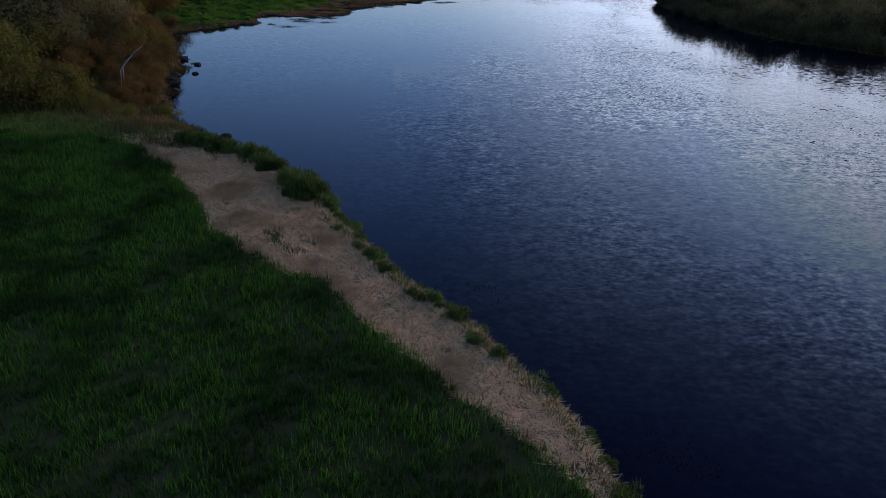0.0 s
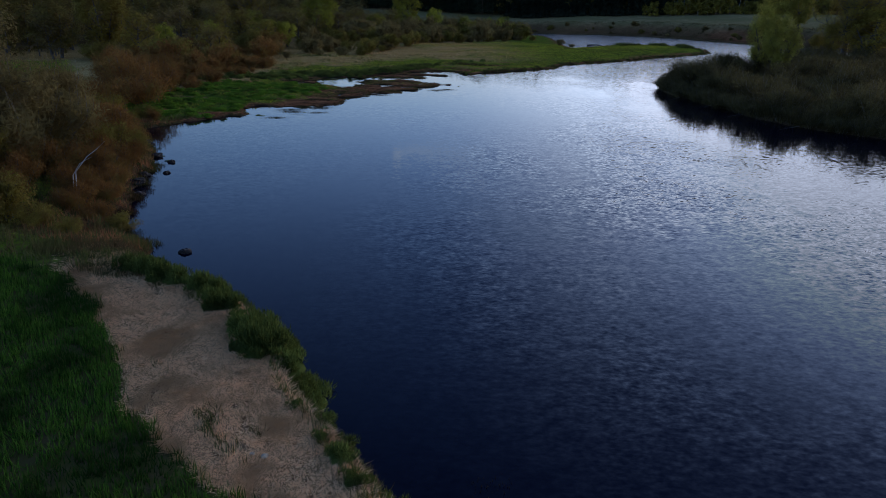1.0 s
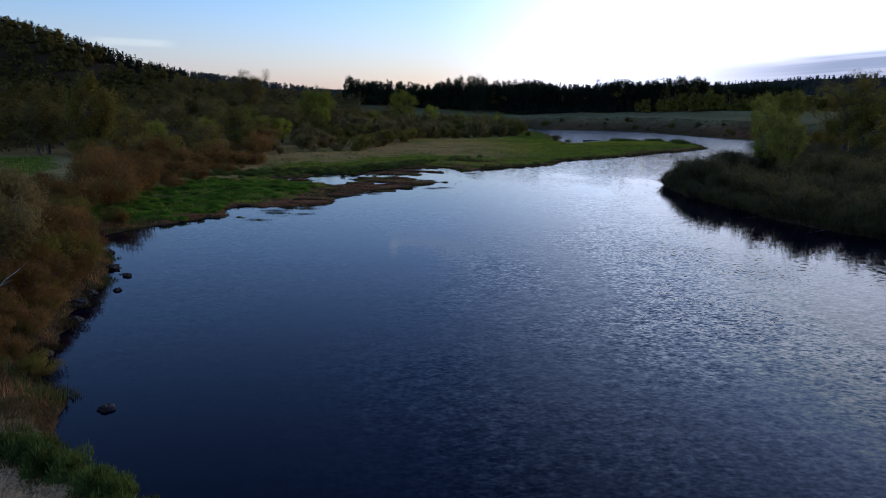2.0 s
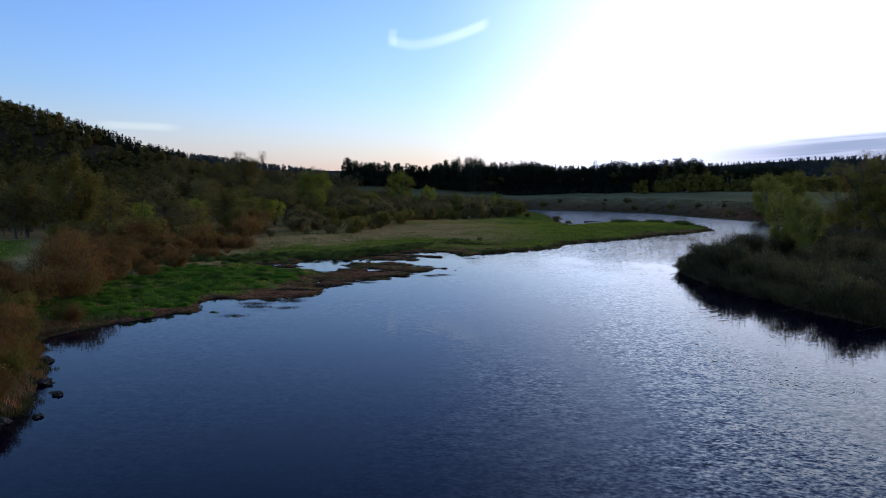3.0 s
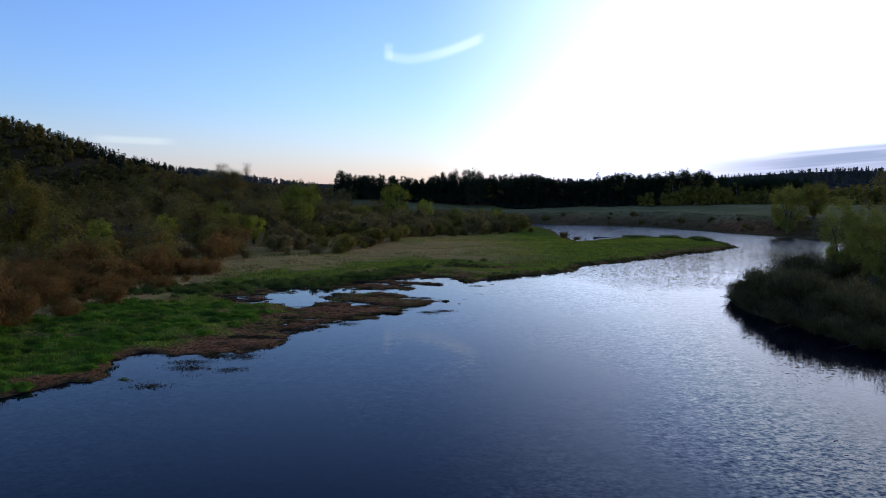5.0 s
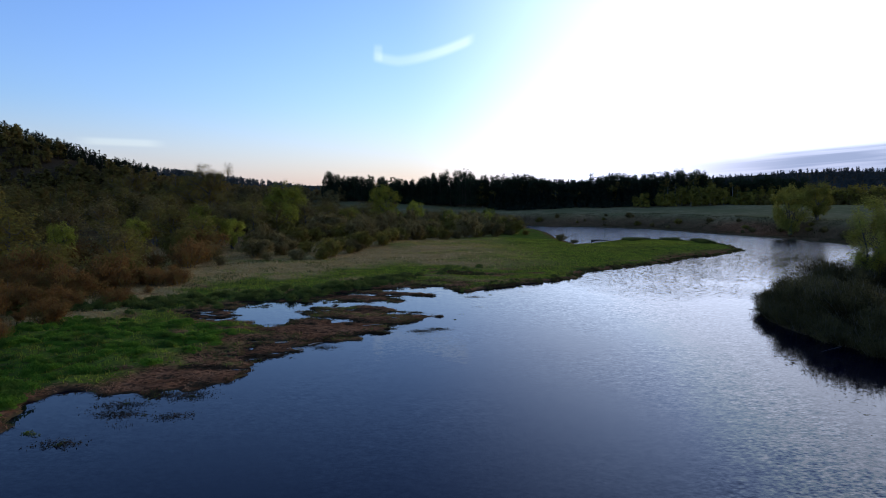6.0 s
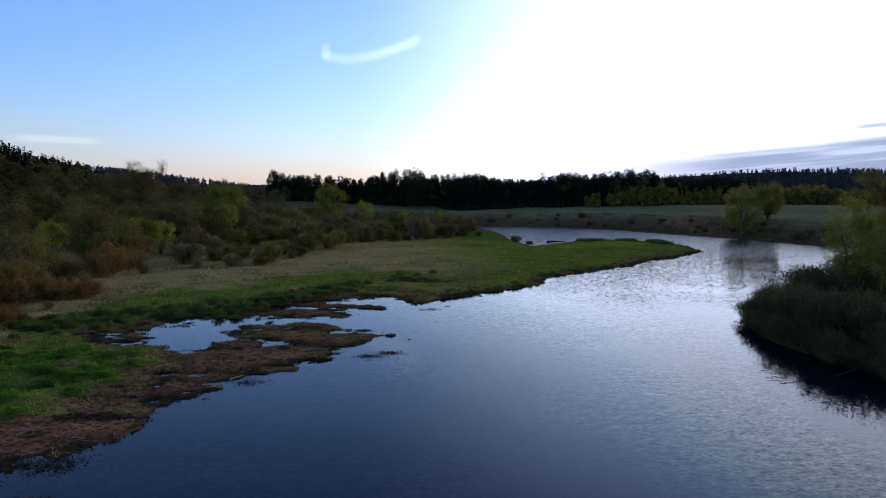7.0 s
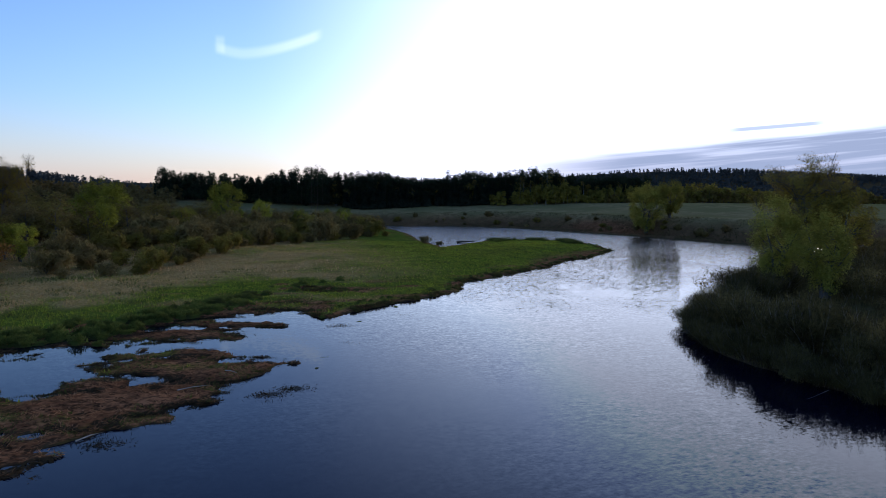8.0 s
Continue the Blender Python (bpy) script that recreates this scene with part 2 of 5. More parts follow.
def ground_material():
    m, nodes, links, bsdf = mat_nodes("river_land")

    def attr(n):
        a = nodes.new("ShaderNodeAttribute")
        a.attribute_name = n
        return a.outputs["Fac"]
    fine = noise_tex(nodes, links, 2.2, 6)
    mid = noise_tex(nodes, links, 0.25, 5)
    big = noise_tex(nodes, links, 0.04, 4)
    f_fine, f_mid, f_big = ramp(nodes, links, fine, 0.35, 0.65), ramp(nodes, links, mid, 0.38, 0.62), ramp(nodes, links, big, 0.4, 0.6)
    soil = mixed(nodes, links, f_fine, (0.055, 0.035, 0.018), (0.1, 0.064, 0.034))
    green = mixed(nodes, links, f_big, mixed(nodes, links, f_mid, (0.085, 0.135, 0.012), (0.15, 0.215, 0.018)), mixed(nodes, links, f_mid, (0.14, 0.16, 0.018), (0.22, 0.24, 0.028)))
    green = mixed(nodes, links, f_fine, green, (0.1, 0.105, 0.022))
    dry = mixed(nodes, links, f_mid, (0.31, 0.172, 0.082), (0.44, 0.255, 0.125))
    dry = mixed(nodes, links, f_fine, dry, (0.18, 0.1, 0.048))
    mud = mixed(nodes, links, f_mid, (0.27, 0.102, 0.042), (0.42, 0.175, 0.078))
    mud = mixed(nodes, links, f_fine, mud, (0.075, 0.036, 0.018))
    far = mixed(nodes, links, f_big, mixed(nodes, links, f_mid, (0.22, 0.165, 0.07), (0.3, 0.225, 0.1)), (0.2, 0.165, 0.066))
    col = mixed(nodes, links, attr("far"), green, far)
    col = mixed(nodes, links, attr("dry"), col, dry)
    hay = mixed(nodes, links, f_mid, (0.42, 0.255, 0.095), (0.54, 0.335, 0.13))
    hay = mixed(nodes, links, f_fine, hay, (0.27, 0.18, 0.06))
    col = mixed(nodes, links, attr("hay"), col, hay)
    col = mixed(nodes, links, attr("mud"), col, mud)
    col = mixed(nodes, links, attr("soil"), col, soil)
    wet = attr("wet")
    col = mixed(nodes, links, wet, col, mixed(nodes, links, f_fine, (0.022, 0.014, 0.009), (0.045, 0.028, 0.016)))
    links.new(col, bsdf.inputs["Base Color"])
    rough = nodes.new("ShaderNodeMapRange")
    rough.inputs[3].default_value, rough.inputs[4].default_value = 0.92, 0.45
    links.new(wet, rough.inputs[0])
    links.new(rough.outputs[0], bsdf.inputs["Roughness"])
    bsdf.inputs["Specular IOR Level"].default_value = 0.0
    bump = nodes.new("ShaderNodeBump")
    bump.inputs["Strength"].default_value, bump.inputs["Distance"].default_value = 0.7, 0.12
    links.new(fine, bump.inputs["Height"])
    links.new(bump.outputs[0], bsdf.inputs["Normal"])
    return m


def water_material():
    m, nodes, links, bsdf = mat_nodes("river_water")
    bsdf.inputs["Base Color"].default_value = (0.001, 0.0013, 0.0085, 1)
    bsdf.inputs["Roughness"].default_value = 0.03
    bsdf.inputs["IOR"].default_value = 1.33
    bsdf.inputs["Specular Tint"].default_value = (0.83, 0.93, 1.0, 1)
    bsdf.inputs["Specular IOR Level"].default_value = 0.18
    wave = noise_tex(nodes, links, 1.5, 2, stretch=(0.75, 1.3, 1), tone="Color")
    ripple = noise_tex(nodes, links, 3.6, 2, stretch=(0.85, 1.25, 1), tone="Color")
    patch = ramp(nodes, links, noise_tex(nodes, links, 0.06, 5, stretch=(1.0, 0.55, 1)), 0.38, 0.64)

    def scaled(src, k, plus=None):
        n = nodes.new("ShaderNodeMath")
        n.operation = "MULTIPLY_ADD" if plus is not None else "MULTIPLY"
        links.new(src, n.inputs[0])
        if isinstance(k, bpy.types.NodeSocket):
            links.new(k, n.inputs[1])
        else:
            n.inputs[1].default_value = k
        if isinstance(plus, bpy.types.NodeSocket):
            links.new(plus, n.inputs[2])
        elif plus is not None:
            n.inputs[2].default_value = plus
        return n.outputs[0]
    sep = nodes.new("ShaderNodeSeparateXYZ")
    links.new(nodes.new("ShaderNodeTexCoord").outputs["Object"], sep.inputs[0])
    # the current runs livelier in midstream than in the lee of the bank, and calms down in the wide reach
    down = ramp(nodes, links, sep.outputs[1], 60.0, 130.0)
    lee = ramp(nodes, links, scaled(down, -22.0, sep.outputs[0]), -12.0, 18.0)
    reach = ramp(nodes, links, sep.outputs[1], 150.0, 60.0)
    bend = ramp(nodes, links, sep.outputs[1], 150.0, 230.0)
    live = scaled(lee, scaled(reach, 0.65, 0.35), 0.14)
    live = scaled(live, scaled(patch, 0.95, 0.35))
    live = scaled(bend, 0.3, live)
    live = scaled(ramp(nodes, links, sep.outputs[1], 250.0, 360.0), 3.2, live)
    # calmer under the shrubby bank and close by the field
    shade = scaled(ramp(nodes, links, sep.outputs[0], 24.0, 42.0), ramp(nodes, links, sep.outputs[1], 70.0, 100.0))
    live = scaled(live, scaled(scaled(shade, ramp(nodes, links, sep.outputs[1], 190.0, 165.0)), -0.5, 1.0))
    live = scaled(live, scaled(ramp(nodes, links, sep.outputs[1], 14.0, 62.0), 0.7, 0.3))
    # ripples tilt the surface: the two slopes come from the noise itself, coarse waves and fine ones
    both = None
    for field, k in ((wave, 0.68), (ripple, 1.1)):
        mid = nodes.new("ShaderNodeVectorMath")
        mid.operation = "MULTIPLY_ADD"
        links.new(field, mid.inputs[0])
        mid.inputs[1].default_value, mid.inputs[2].default_value = (0.8 * k, 1.25 * k, 0), (-0.4 * k, -0.625 * k, 0)
        if both is not None:
            add = nodes.new("ShaderNodeVectorMath")
            links.new(both, add.inputs[0])
            links.new(mid.outputs[0], add.inputs[1])
            both = add.outputs[0]
        else:
            both = mid.outputs[0]
    tilt = nodes.new("ShaderNodeVectorMath")
    tilt.operation = "SCALE"
    links.new(both, tilt.inputs[0])
    links.new(scaled(live, 0.27), tilt.inputs["Scale"])
    up = nodes.new("ShaderNodeVectorMath")
    links.new(tilt.outputs[0], up.inputs[0])
    up.inputs[1].default_value = (0, 0, 1)
    unit = nodes.new("ShaderNodeVectorMath")
    unit.operation = "NORMALIZE"
    links.new(up.outputs[0], unit.inputs[0])
    links.new(unit.outputs[0], bsdf.inputs["Normal"])
    return m


# ---- the plan ----
LEFT_SHORE = [(30, -80), (15, -12), (9.5, 5), (6.6, 14.3), (5.8, 17.3), (4.6, 19.4), (3.4, 21), (2, 23.6), (0.4, 25), (-1.3, 27.8), (-4.2, 32.3),
              (-6.1, 36.5), (-9, 40.6), (-12.4, 43.2), (-15, 45), (-18.2, 49.0), (-20, 53.2), (-22.8, 55.1), (-24.9, 59.6), (-26.5, 66),
              (-27.8, 70.2), (-29.3, 76), (-31.7, 83.6), (-37, 91), (-40.5, 98), (-37.2, 104.3), (-34.6, 108), (-32.6, 112.3), (-30.2, 113),
              (-31.8, 119), (-31, 123)]
MUD_SHORE = [(-28, 120.5), (-22, 122.5), (-17.6, 128), (-16, 134), (-15, 139), (-11, 143), (-5, 150.5), (0.6, 161), (-5.8, 167.5), (-12, 172.5),
             (-6.4, 173.6), (0.3, 181), (-4.6, 190.7), (1.5, 195)]
POINT_SHORE = [(5.6, 185), (12, 193), (20, 199), (31, 209.5), (37, 223.5), (50, 235.5), (61, 244), (75, 263), (88, 273), (108, 295.5), (115, 320),
               (117, 347), (102, 358), (91, 367), (70, 338), (56, 322), (56, 366), (62, 420), (62, 465), (20, 500), (-150, 520), (-400, 470), (-3000, 150)]
POND = [(-31, 163), (-27.6, 168), (-24.8, 175.5), (-21.2, 174), (-18.3, 172.4), (-11, 173.8), (-10, 171.5), (-13, 168.5), (-18, 167.5), (-20.4, 164),
        (-15, 158.7), (-18, 156.5), (-20.3, 153.5), (-24, 157)]
RIGHT_SHORE = [(300, -80), (120, 30), (78, 78), (61.5, 97.5), (54, 107.5), (49.4, 118), (47.8, 131), (46.6, 142), (46, 151), (46.3, 158), (49, 166), (54, 174), (75, 193),
               (110, 228), (150, 262), (200, 275), (420, 300), (3000, 420)]
FAR_SHORE = [(-3000, 190), (-400, 505), (-150, 552), (20, 532), (52, 525), (76, 503), (106, 500), (134, 477), (148, 426), (160, 390), (167, 356), (171, 322),
             (180, 308), (230, 312), (430, 345), (3000, 470)]


def smooth(lo, hi, v):
    u = np.clip((v - lo) / (hi - lo), 0, 1)
    return u * u * (3 - 2 * u)


def inside_by(poly, x, y):
    """Signed distance to a closed outline, positive inside."""
    best, odd = np.full(x.shape, 1e9), np.zeros(x.shape, bool)
    for (ax, ay), (bx, by) in zip(poly, poly[1:] + poly[:1]):
        ex, ey = bx - ax, by - ay
        u = np.clip(((x - ax) * ex + (y - ay) * ey) / (ex * ex + ey * ey), 0, 1)
        best = np.minimum(best, np.hypot(x - ax - u * ex, y - ay - u * ey))
        if ay != by:
            odd ^= ((ay > y) != (by > y)) & (x < ex * (y - ay) / (by - ay) + ax)
    return np.where(odd, best, -best)


def value_noise(x, y, size, seed=0):
    """Smooth noise between -1 and 1 with cells of that many metres."""
    u, v = x / size, y / size
    iu, iv = np.floor(u).astype(np.int64), np.floor(v).astype(np.int64)
    fu, fv = u - iu, v - iv
    fu, fv = fu * fu * (3 - 2 * fu), fv * fv * (3 - 2 * fv)

    def h(a, b):
        n = (a * 374761393 + b * 668265263 + seed * 974711) & 0xFFFFFFFF
        n = ((n ^ (n >> 13)) * 1274126177) & 0xFFFFFFFF
        return ((n ^ (n >> 16)) & 0xFFFF) / 32767.5 - 1
    top = h(iu, iv) * (1 - fu) + h(iu + 1, iv) * fu
    low = h(iu, iv + 1) * (1 - fu) + h(iu + 1, iv + 1) * fu
    return top * (1 - fv) + low * fv


LEFT_LAND = [(300, -1500), (150, -700)] + LEFT_SHORE + MUD_SHORE + POINT_SHORE + [(-3000, -1500)]
PUDDLES = [(-20, 184.8, 2.8, 1.3), (-6, 187, 2.8, 1.7), (-11.2, 174.6, 4.0, 1.0), (4.8, 217, 1.8, 1.0), (9, 213.4, 2.4, 1.0), (-18.5, 143.8, 2.0, 0.9),
           (-29, 121.5, 2.2, 1.0), (-3.5, 180.5, 2.5, 1.2), (-12.5, 187.5, 1.6, 0.8), (-26, 180.5, 2.0, 0.9), (-17.5, 163.5, 1.3, 0.8)]
RIGHT_LAND = [(750, -1500), (520, -700)] + RIGHT_SHORE + [(3000, -1500)]
FAR_LAND = FAR_SHORE + [(3000, 3500), (-3000, 3500)]
MUD_AREA = [(-32, 112), (-31, 124), (-26, 135), (-20.5, 147), (-24, 153), (-34, 157), (-38, 163), (-30, 178), (-20, 181), (-8, 200), (4, 204), (8, 196), (3, 188), (4, 160), (-14, 130), (-16, 110)]
CLEARING = [(-76, 136), (-92, 134), (-122, 176), (-124, 198), (-104, 202), (-86, 172)]
LUSH = [(-54, 104), (-33, 108), (-31, 124), (-20, 147), (-24, 152), (-38, 156), (-49, 152), (-54, 132)]
FIELD = [(280, -1500), (130, -700), (26, -80), (10, 0), (4.1, 13.6), (3.0, 15.3), (2.0, 17.0), (0.5, 18.7), (-2.8, 22.2), (-4.5, 24.8), (-6.6, 26), (-8.6, 27.8), (-11.1, 30.9), (-14.7, 36.3),
         (-17.1, 40.2), (-19.5, 42), (-22.2, 44.2), (-30, 45), (-70, 50), (-110, 40), (-110, -1500)]


def land(x, y):
    """Ground height and the zone weights at plan places."""
    x, y = np.asarray(x, float), np.asarray(y, float)
    wob = 0.5 * value_noise(x, y, 2.3, 3) + 0.8 * value_noise(x, y, 6.0, 4)
    sl = inside_by(LEFT_LAND, x, y)
    mudin = inside_by(MUD_AREA, x, y)
    w_mud = smooth(-2, 3, mudin + 1.5 * value_noise(x, y, 5, 9))
    sl = np.minimum(sl, -inside_by(POND, x, y) + 1.5 * value_noise(x, y * 1.5, 2.3, 56) + 0.9 * value_noise(x, y, 1.0, 57)) + wob * (0.35 + 0.5 * w_mud + 0.45 * smooth(104, 112, y)) + 0.5 * value_noise(x, y, 1.2, 5) * smooth(104, 112, y)
    for px, py, rx, ry in PUDDLES:
        sl = np.minimum(sl, (np.hypot((x - px) / rx, (y - py) / ry) - 1) * ry + 0.5 * value_noise(x, y, 1.1, 55))
    b_zone = smooth(50, 56, y) * (1 - smooth(98, 106, y))
    sl = sl + b_zone * (0.7 * value_noise(x, y, 3.2, 51) + 0.5 * value_noise(x, y, 1.3, 52)) * (1 - smooth(2, 5, sl)) + w_mud * (1.3 * value_noise(x, y, 2.1, 53) + 0.7 * value_noise(x, y, 1.1, 54)) * (1 - smooth(3, 6, sl))
    sr, sf = inside_by(RIGHT_LAND, x, y) + wob, inside_by(FAR_LAND, x, y) + wob
    n5, n15, n60 = value_noise(x, y, 5, 11), value_noise(x, y, 15, 12), value_noise(x, y, 60, 13)
    w_near = 1 - smooth(44, 52, y + 0.2 * (x + 15))
    w_bank = (1 - w_near) * (1 - smooth(98, 106, y))
    w_flat = 1 - w_near - w_bank
    up = lambda a, b: smooth(a, b, sl)
    near = 2.05 * up(-0.1, 1.5) + 0.1 * n5 * up(0.5, 3)
    bank = 1.0 * up(0, 2) + 1.4 * up(2, 14) + 0.15 * n5 * up(1, 4)
    flat = 0.32 * up(0, 0.9) + 0.5 * up(5, 30) + 1.2 * up(30, 90) + (0.12 * n5 + 0.1 * value_noise(x, y, 2.4, 14)) * up(0.6, 4) + 0.25 * n15 * up(8, 20)
    w_lush = smooth(-1, 3, inside_by(LUSH, x, y))
    flat = flat + w_lush * (0.3 * smooth(-0.2, 0.5, value_noise(x, y, 2.6, 15)) + 0.18 * value_noise(x, y, 1.3, 16)) * up(0.2, 1.6)
    mud = 0.07 * up(0, 1.2) + 0.09 * up(1, 5) + 0.2 * value_noise(x * 0.5 + y * 0.3, y, 3.2, 21) + 0.09 * value_noise(x, y, 1.1, 22)
    h_left = w_near * near + w_bank * bank + w_flat * (flat * (1 - w_mud) + mud * w_mud)
    rise = smooth(40, 200, sl)
    h_left = h_left + 11 * np.exp(-(((x + 240) / 135) ** 2 + ((y - 345) / 125) ** 2)) * rise + 1.5 * n60 * rise
    h_right = 1.5 * smooth(0, 3, sr) + 1.2 * smooth(3, 40, sr) + 0.25 * n5 * smooth(1, 5, sr)
    top = 7.6 + 1.4 * smooth(60, 160, x)
    h_far = 1.0 * smooth(0, 2, sf) + (top - 1.0) * smooth(3, 24, sf + 2 * n15) + (15.3 - top) * smooth(24, 130, sf) + 0.35 * n15 * smooth(5, 30, sf)
    h_far = h_far + (26 + 9 * smooth(0, 250, x)) * smooth(750, 1400, y - 0.25 * x) + 40 * smooth(330, 950, x) * smooth(700, 1250, y)
    h_far = h_far + (60 * np.exp(-(((x + 412) / 158) ** 2 + ((y - 610) / 110) ** 2)) + 22 * np.exp(-((x + 330) / 170) ** 2) * smooth(690, 800, y) * (1 - smooth(880, 1000, y))) * smooth(5, 90, sf)
    wet = -np.minimum(0.3 * np.maximum(-np.maximum(np.maximum(sl, sr), sf), 0), 1.6) - 0.05
    h = np.where(sl > 0, h_left, np.where(sr > 0, h_right, np.where(sf > 0, h_far, wet)))
    field = smooth(-0.3, 0.3, inside_by(FIELD, x, y) + 0.5 * value_noise(x, y, 1.5, 31))
    z = {}
    z["soil"] = np.clip(np.where(sl > 0, w_near * (1 - smooth(0.6, 1.3, sl)) + w_bank * (1 - smooth(1, 5, sl)) + w_flat * (1 - smooth(0.1, 0.8, sl)), 0)
                        + np.where(sl > 0, 0.75 * field * (1 - 0.75 * np.maximum(1 - smooth(-56, -34, x), 1 - smooth(-6, 14, y))), 0) + np.where(sr > -1, 1 - 0.2 * smooth(2, 12, sr), 0) + np.where(sl > 0, 0.8 * smooth(45, 75, sl) * w_flat * (1 - smooth(-60, -30, x)) * (1 - smooth(-2, 4, inside_by(CLEARING, x, y))), 0) + np.where(h < 0.02, 1, 0)
                        + np.where(sf > 0, 0.55 * (1 - smooth(8, 22, sf + 4 * n15)) + 0.9 * smooth(610, 680, y - 0.1 * np.abs(x - 100)) + smooth(-60, -160, x), 0), 0, 1)
    fringe = (1 - w_mud) * w_flat * np.maximum(1 - smooth(0.8, 2.6 + 1.5 * smooth(0, 20, x) + 13 * smooth(52, 82, x) * (1 - smooth(290, 305, y)), sl + 1.2 * n5 + 0.8 * value_noise(x, y, 2, 43)), 0.8 * smooth(0.45, 0.7, value_noise(x, y * 1.8, 6, 44)) * (1 - smooth(6, 16, sl)))
    z["mud"] = np.where(sl > 0, fringe + w_flat * w_mud * (1 - 0.75 * smooth(0.1, 0.6, value_noise(x, y, 7, 41) + 0.4 * value_noise(x, y, 2, 42) - 0.1)), 0)
    scar = np.exp(-(((x - 159) / 9) ** 2 + ((y - 398) / 26) ** 2)) * smooth(1, 4, sf)
    z["mud"] = np.clip(z["mud"] + np.where(sf > 0, 1.3 * scar + 0.75 * (1 - smooth(10, 24, sf + 4 * n15)), 0), 0, 1)
    z["soil"] = np.clip(z["soil"] - np.where(sf > 0, 1.2 * scar, 0), 0, 1)
    drymeadow = w_flat * (1 - w_mud) * smooth(7, 20, sl + 8 * n15 + 6 * n5) * (0.8 + 0.5 * value_noise(x, y, 9, 61)) * (1 - smooth(-10, 45, x)) * (1 - smooth(-3, 3, inside_by(LUSH, x, y))) * 0.85
    open_ground = 1 - smooth(-2, 4, inside_by(CLEARING, x, y))
    drymeadow = np.maximum(drymeadow, w_flat * (1 - w_mud) * smooth(-40, -47, x + 2.5 * n5) * smooth(152, 162, y + 3 * n15) * (1 - smooth(215, 240, y)) * 0.8) * open_ground
    z["dry"] = np.clip(np.where(sl > 0, w_near * (1 - field) * smooth(-23, -18, x) * (1 - 0.75 * smooth(41, 46, y)) * (1.0 + 0.2 * n5) + w_bank * 0.35 * smooth(0.1, 0.5, n5), 0), 0, 1)
    z["hay"] = np.clip(np.where(sl > 0, 1.5 * drymeadow, 0), 0, 1)
    z["far"] = np.where(sf > 0, 1.0 - 0.2 * smooth(200, 300, x), np.where(sr > 0, 0.2, 0.5 * smooth(60, 120, sl) * w_flat * open_ground))
    z["wet"] = np.where(sl > 0, w_flat * (1 - smooth(0.0, 0.07, h)), 0)
    z["field"], z["sl"], z["sr"], z["sf"], z["w_near"], z["w_bank"], z["w_flat"], z["w_mud"] = field, sl, sr, sf, w_near, w_bank, w_flat, w_mud
    return h, z


def height(x, y):
    return float(land(np.array([x]), np.array([y]))[0][0])


def mesh_of(name, verts, faces, material, smooth_faces=False, slots=None):
    """A mesh from arrays; faces are rows of 3 or 4 corner numbers."""
    me = bpy.data.meshes.new(name)
    faces = np.asarray(faces, np.int32)
    k = faces.shape[1]
    me.vertices.add(len(verts))
    me.vertices.foreach_set("co", np.asarray(verts, np.float32).ravel())
    me.loops.add(faces.size)
    me.loops.foreach_set("vertex_index", faces.ravel())
    me.polygons.add(len(faces))
    me.polygons.foreach_set("loop_start", np.arange(0, faces.size, k, dtype=np.int32))
    me.polygons.foreach_set("loop_total", np.full(len(faces), k, np.int32))
    me.polygons.foreach_set("use_smooth", np.full(len(faces), smooth_faces))
    me.update(calc_edges=True)
    for m in material if isinstance(material, list) else [material]:
        me.materials.append(m)
    if slots is not None:
        me.polygons.foreach_set("material_index", np.asarray(slots, np.int32))
    return me


def part(name, me, parent, label=""):
    ob = new(name, me)
    ob.parent = parent
    return tagged(ob, label)


# ---- ground and water ----
def lines(*spans):
    out = [spans[0][0]]
    for a, b, step in spans:
        n = max(1, round((b - a) / step))
        out += [a + (b - a) * (i + 1) / n for i in range(n)]
    return np.array(out)


def build_ground():
    xs = lines((-3000, -1000, 250), (-1000, -400, 40), (-400, -120, 8), (-120, -50, 2), (-50, 14, 0.7), (14, 60, 1.2), (60, 180, 2), (180, 420, 8), (420, 1000, 40), (1000, 3000, 250))
    ys = lines((-1500, -200, 130), (-200, -80, 20), (-80, 6, 2), (6, 50, 0.8), (50, 108, 1.2), (108, 204, 0.65), (204, 300, 1.2), (300, 380, 2), (380, 560, 3), (560, 760, 10), (760, 1500, 50), (1500, 3500, 250))
    gx, gy = np.meshgrid(xs, ys)
    h, z = land(gx.ravel(), gy.ravel())
    nx, ny = len(xs), len(ys)
    idx = np.arange(nx * ny).reshape(ny, nx)
    faces = np.stack([idx[:-1, :-1], idx[:-1, 1:], idx[1:, 1:], idx[1:, :-1]], -1).reshape(-1, 4)
    me = mesh_of("ground", np.stack([gx.ravel(), gy.ravel(), h], -1), faces, ground_material(), True)
    for key in ("far", "dry", "hay", "mud", "soil", "wet"):
        a = me.attributes.new(key, "FLOAT", "POINT")
        a.data.foreach_set("value", z[key].astype(np.float32))
    return tagged(new("ground", me), "river meadow, muddy shore, dry reed bank and field", "ground", kind="structure")


build_ground()
water = new("water", mesh_of("water", [(-3000, -1500, 0), (3000, -1500, 0), (3000, 900, 0), (-3000, 900, 0)], [(0, 1, 2, 3)], water_material()))
tagged(water, "calm dark blue river with small ripples", "river", kind="structure")


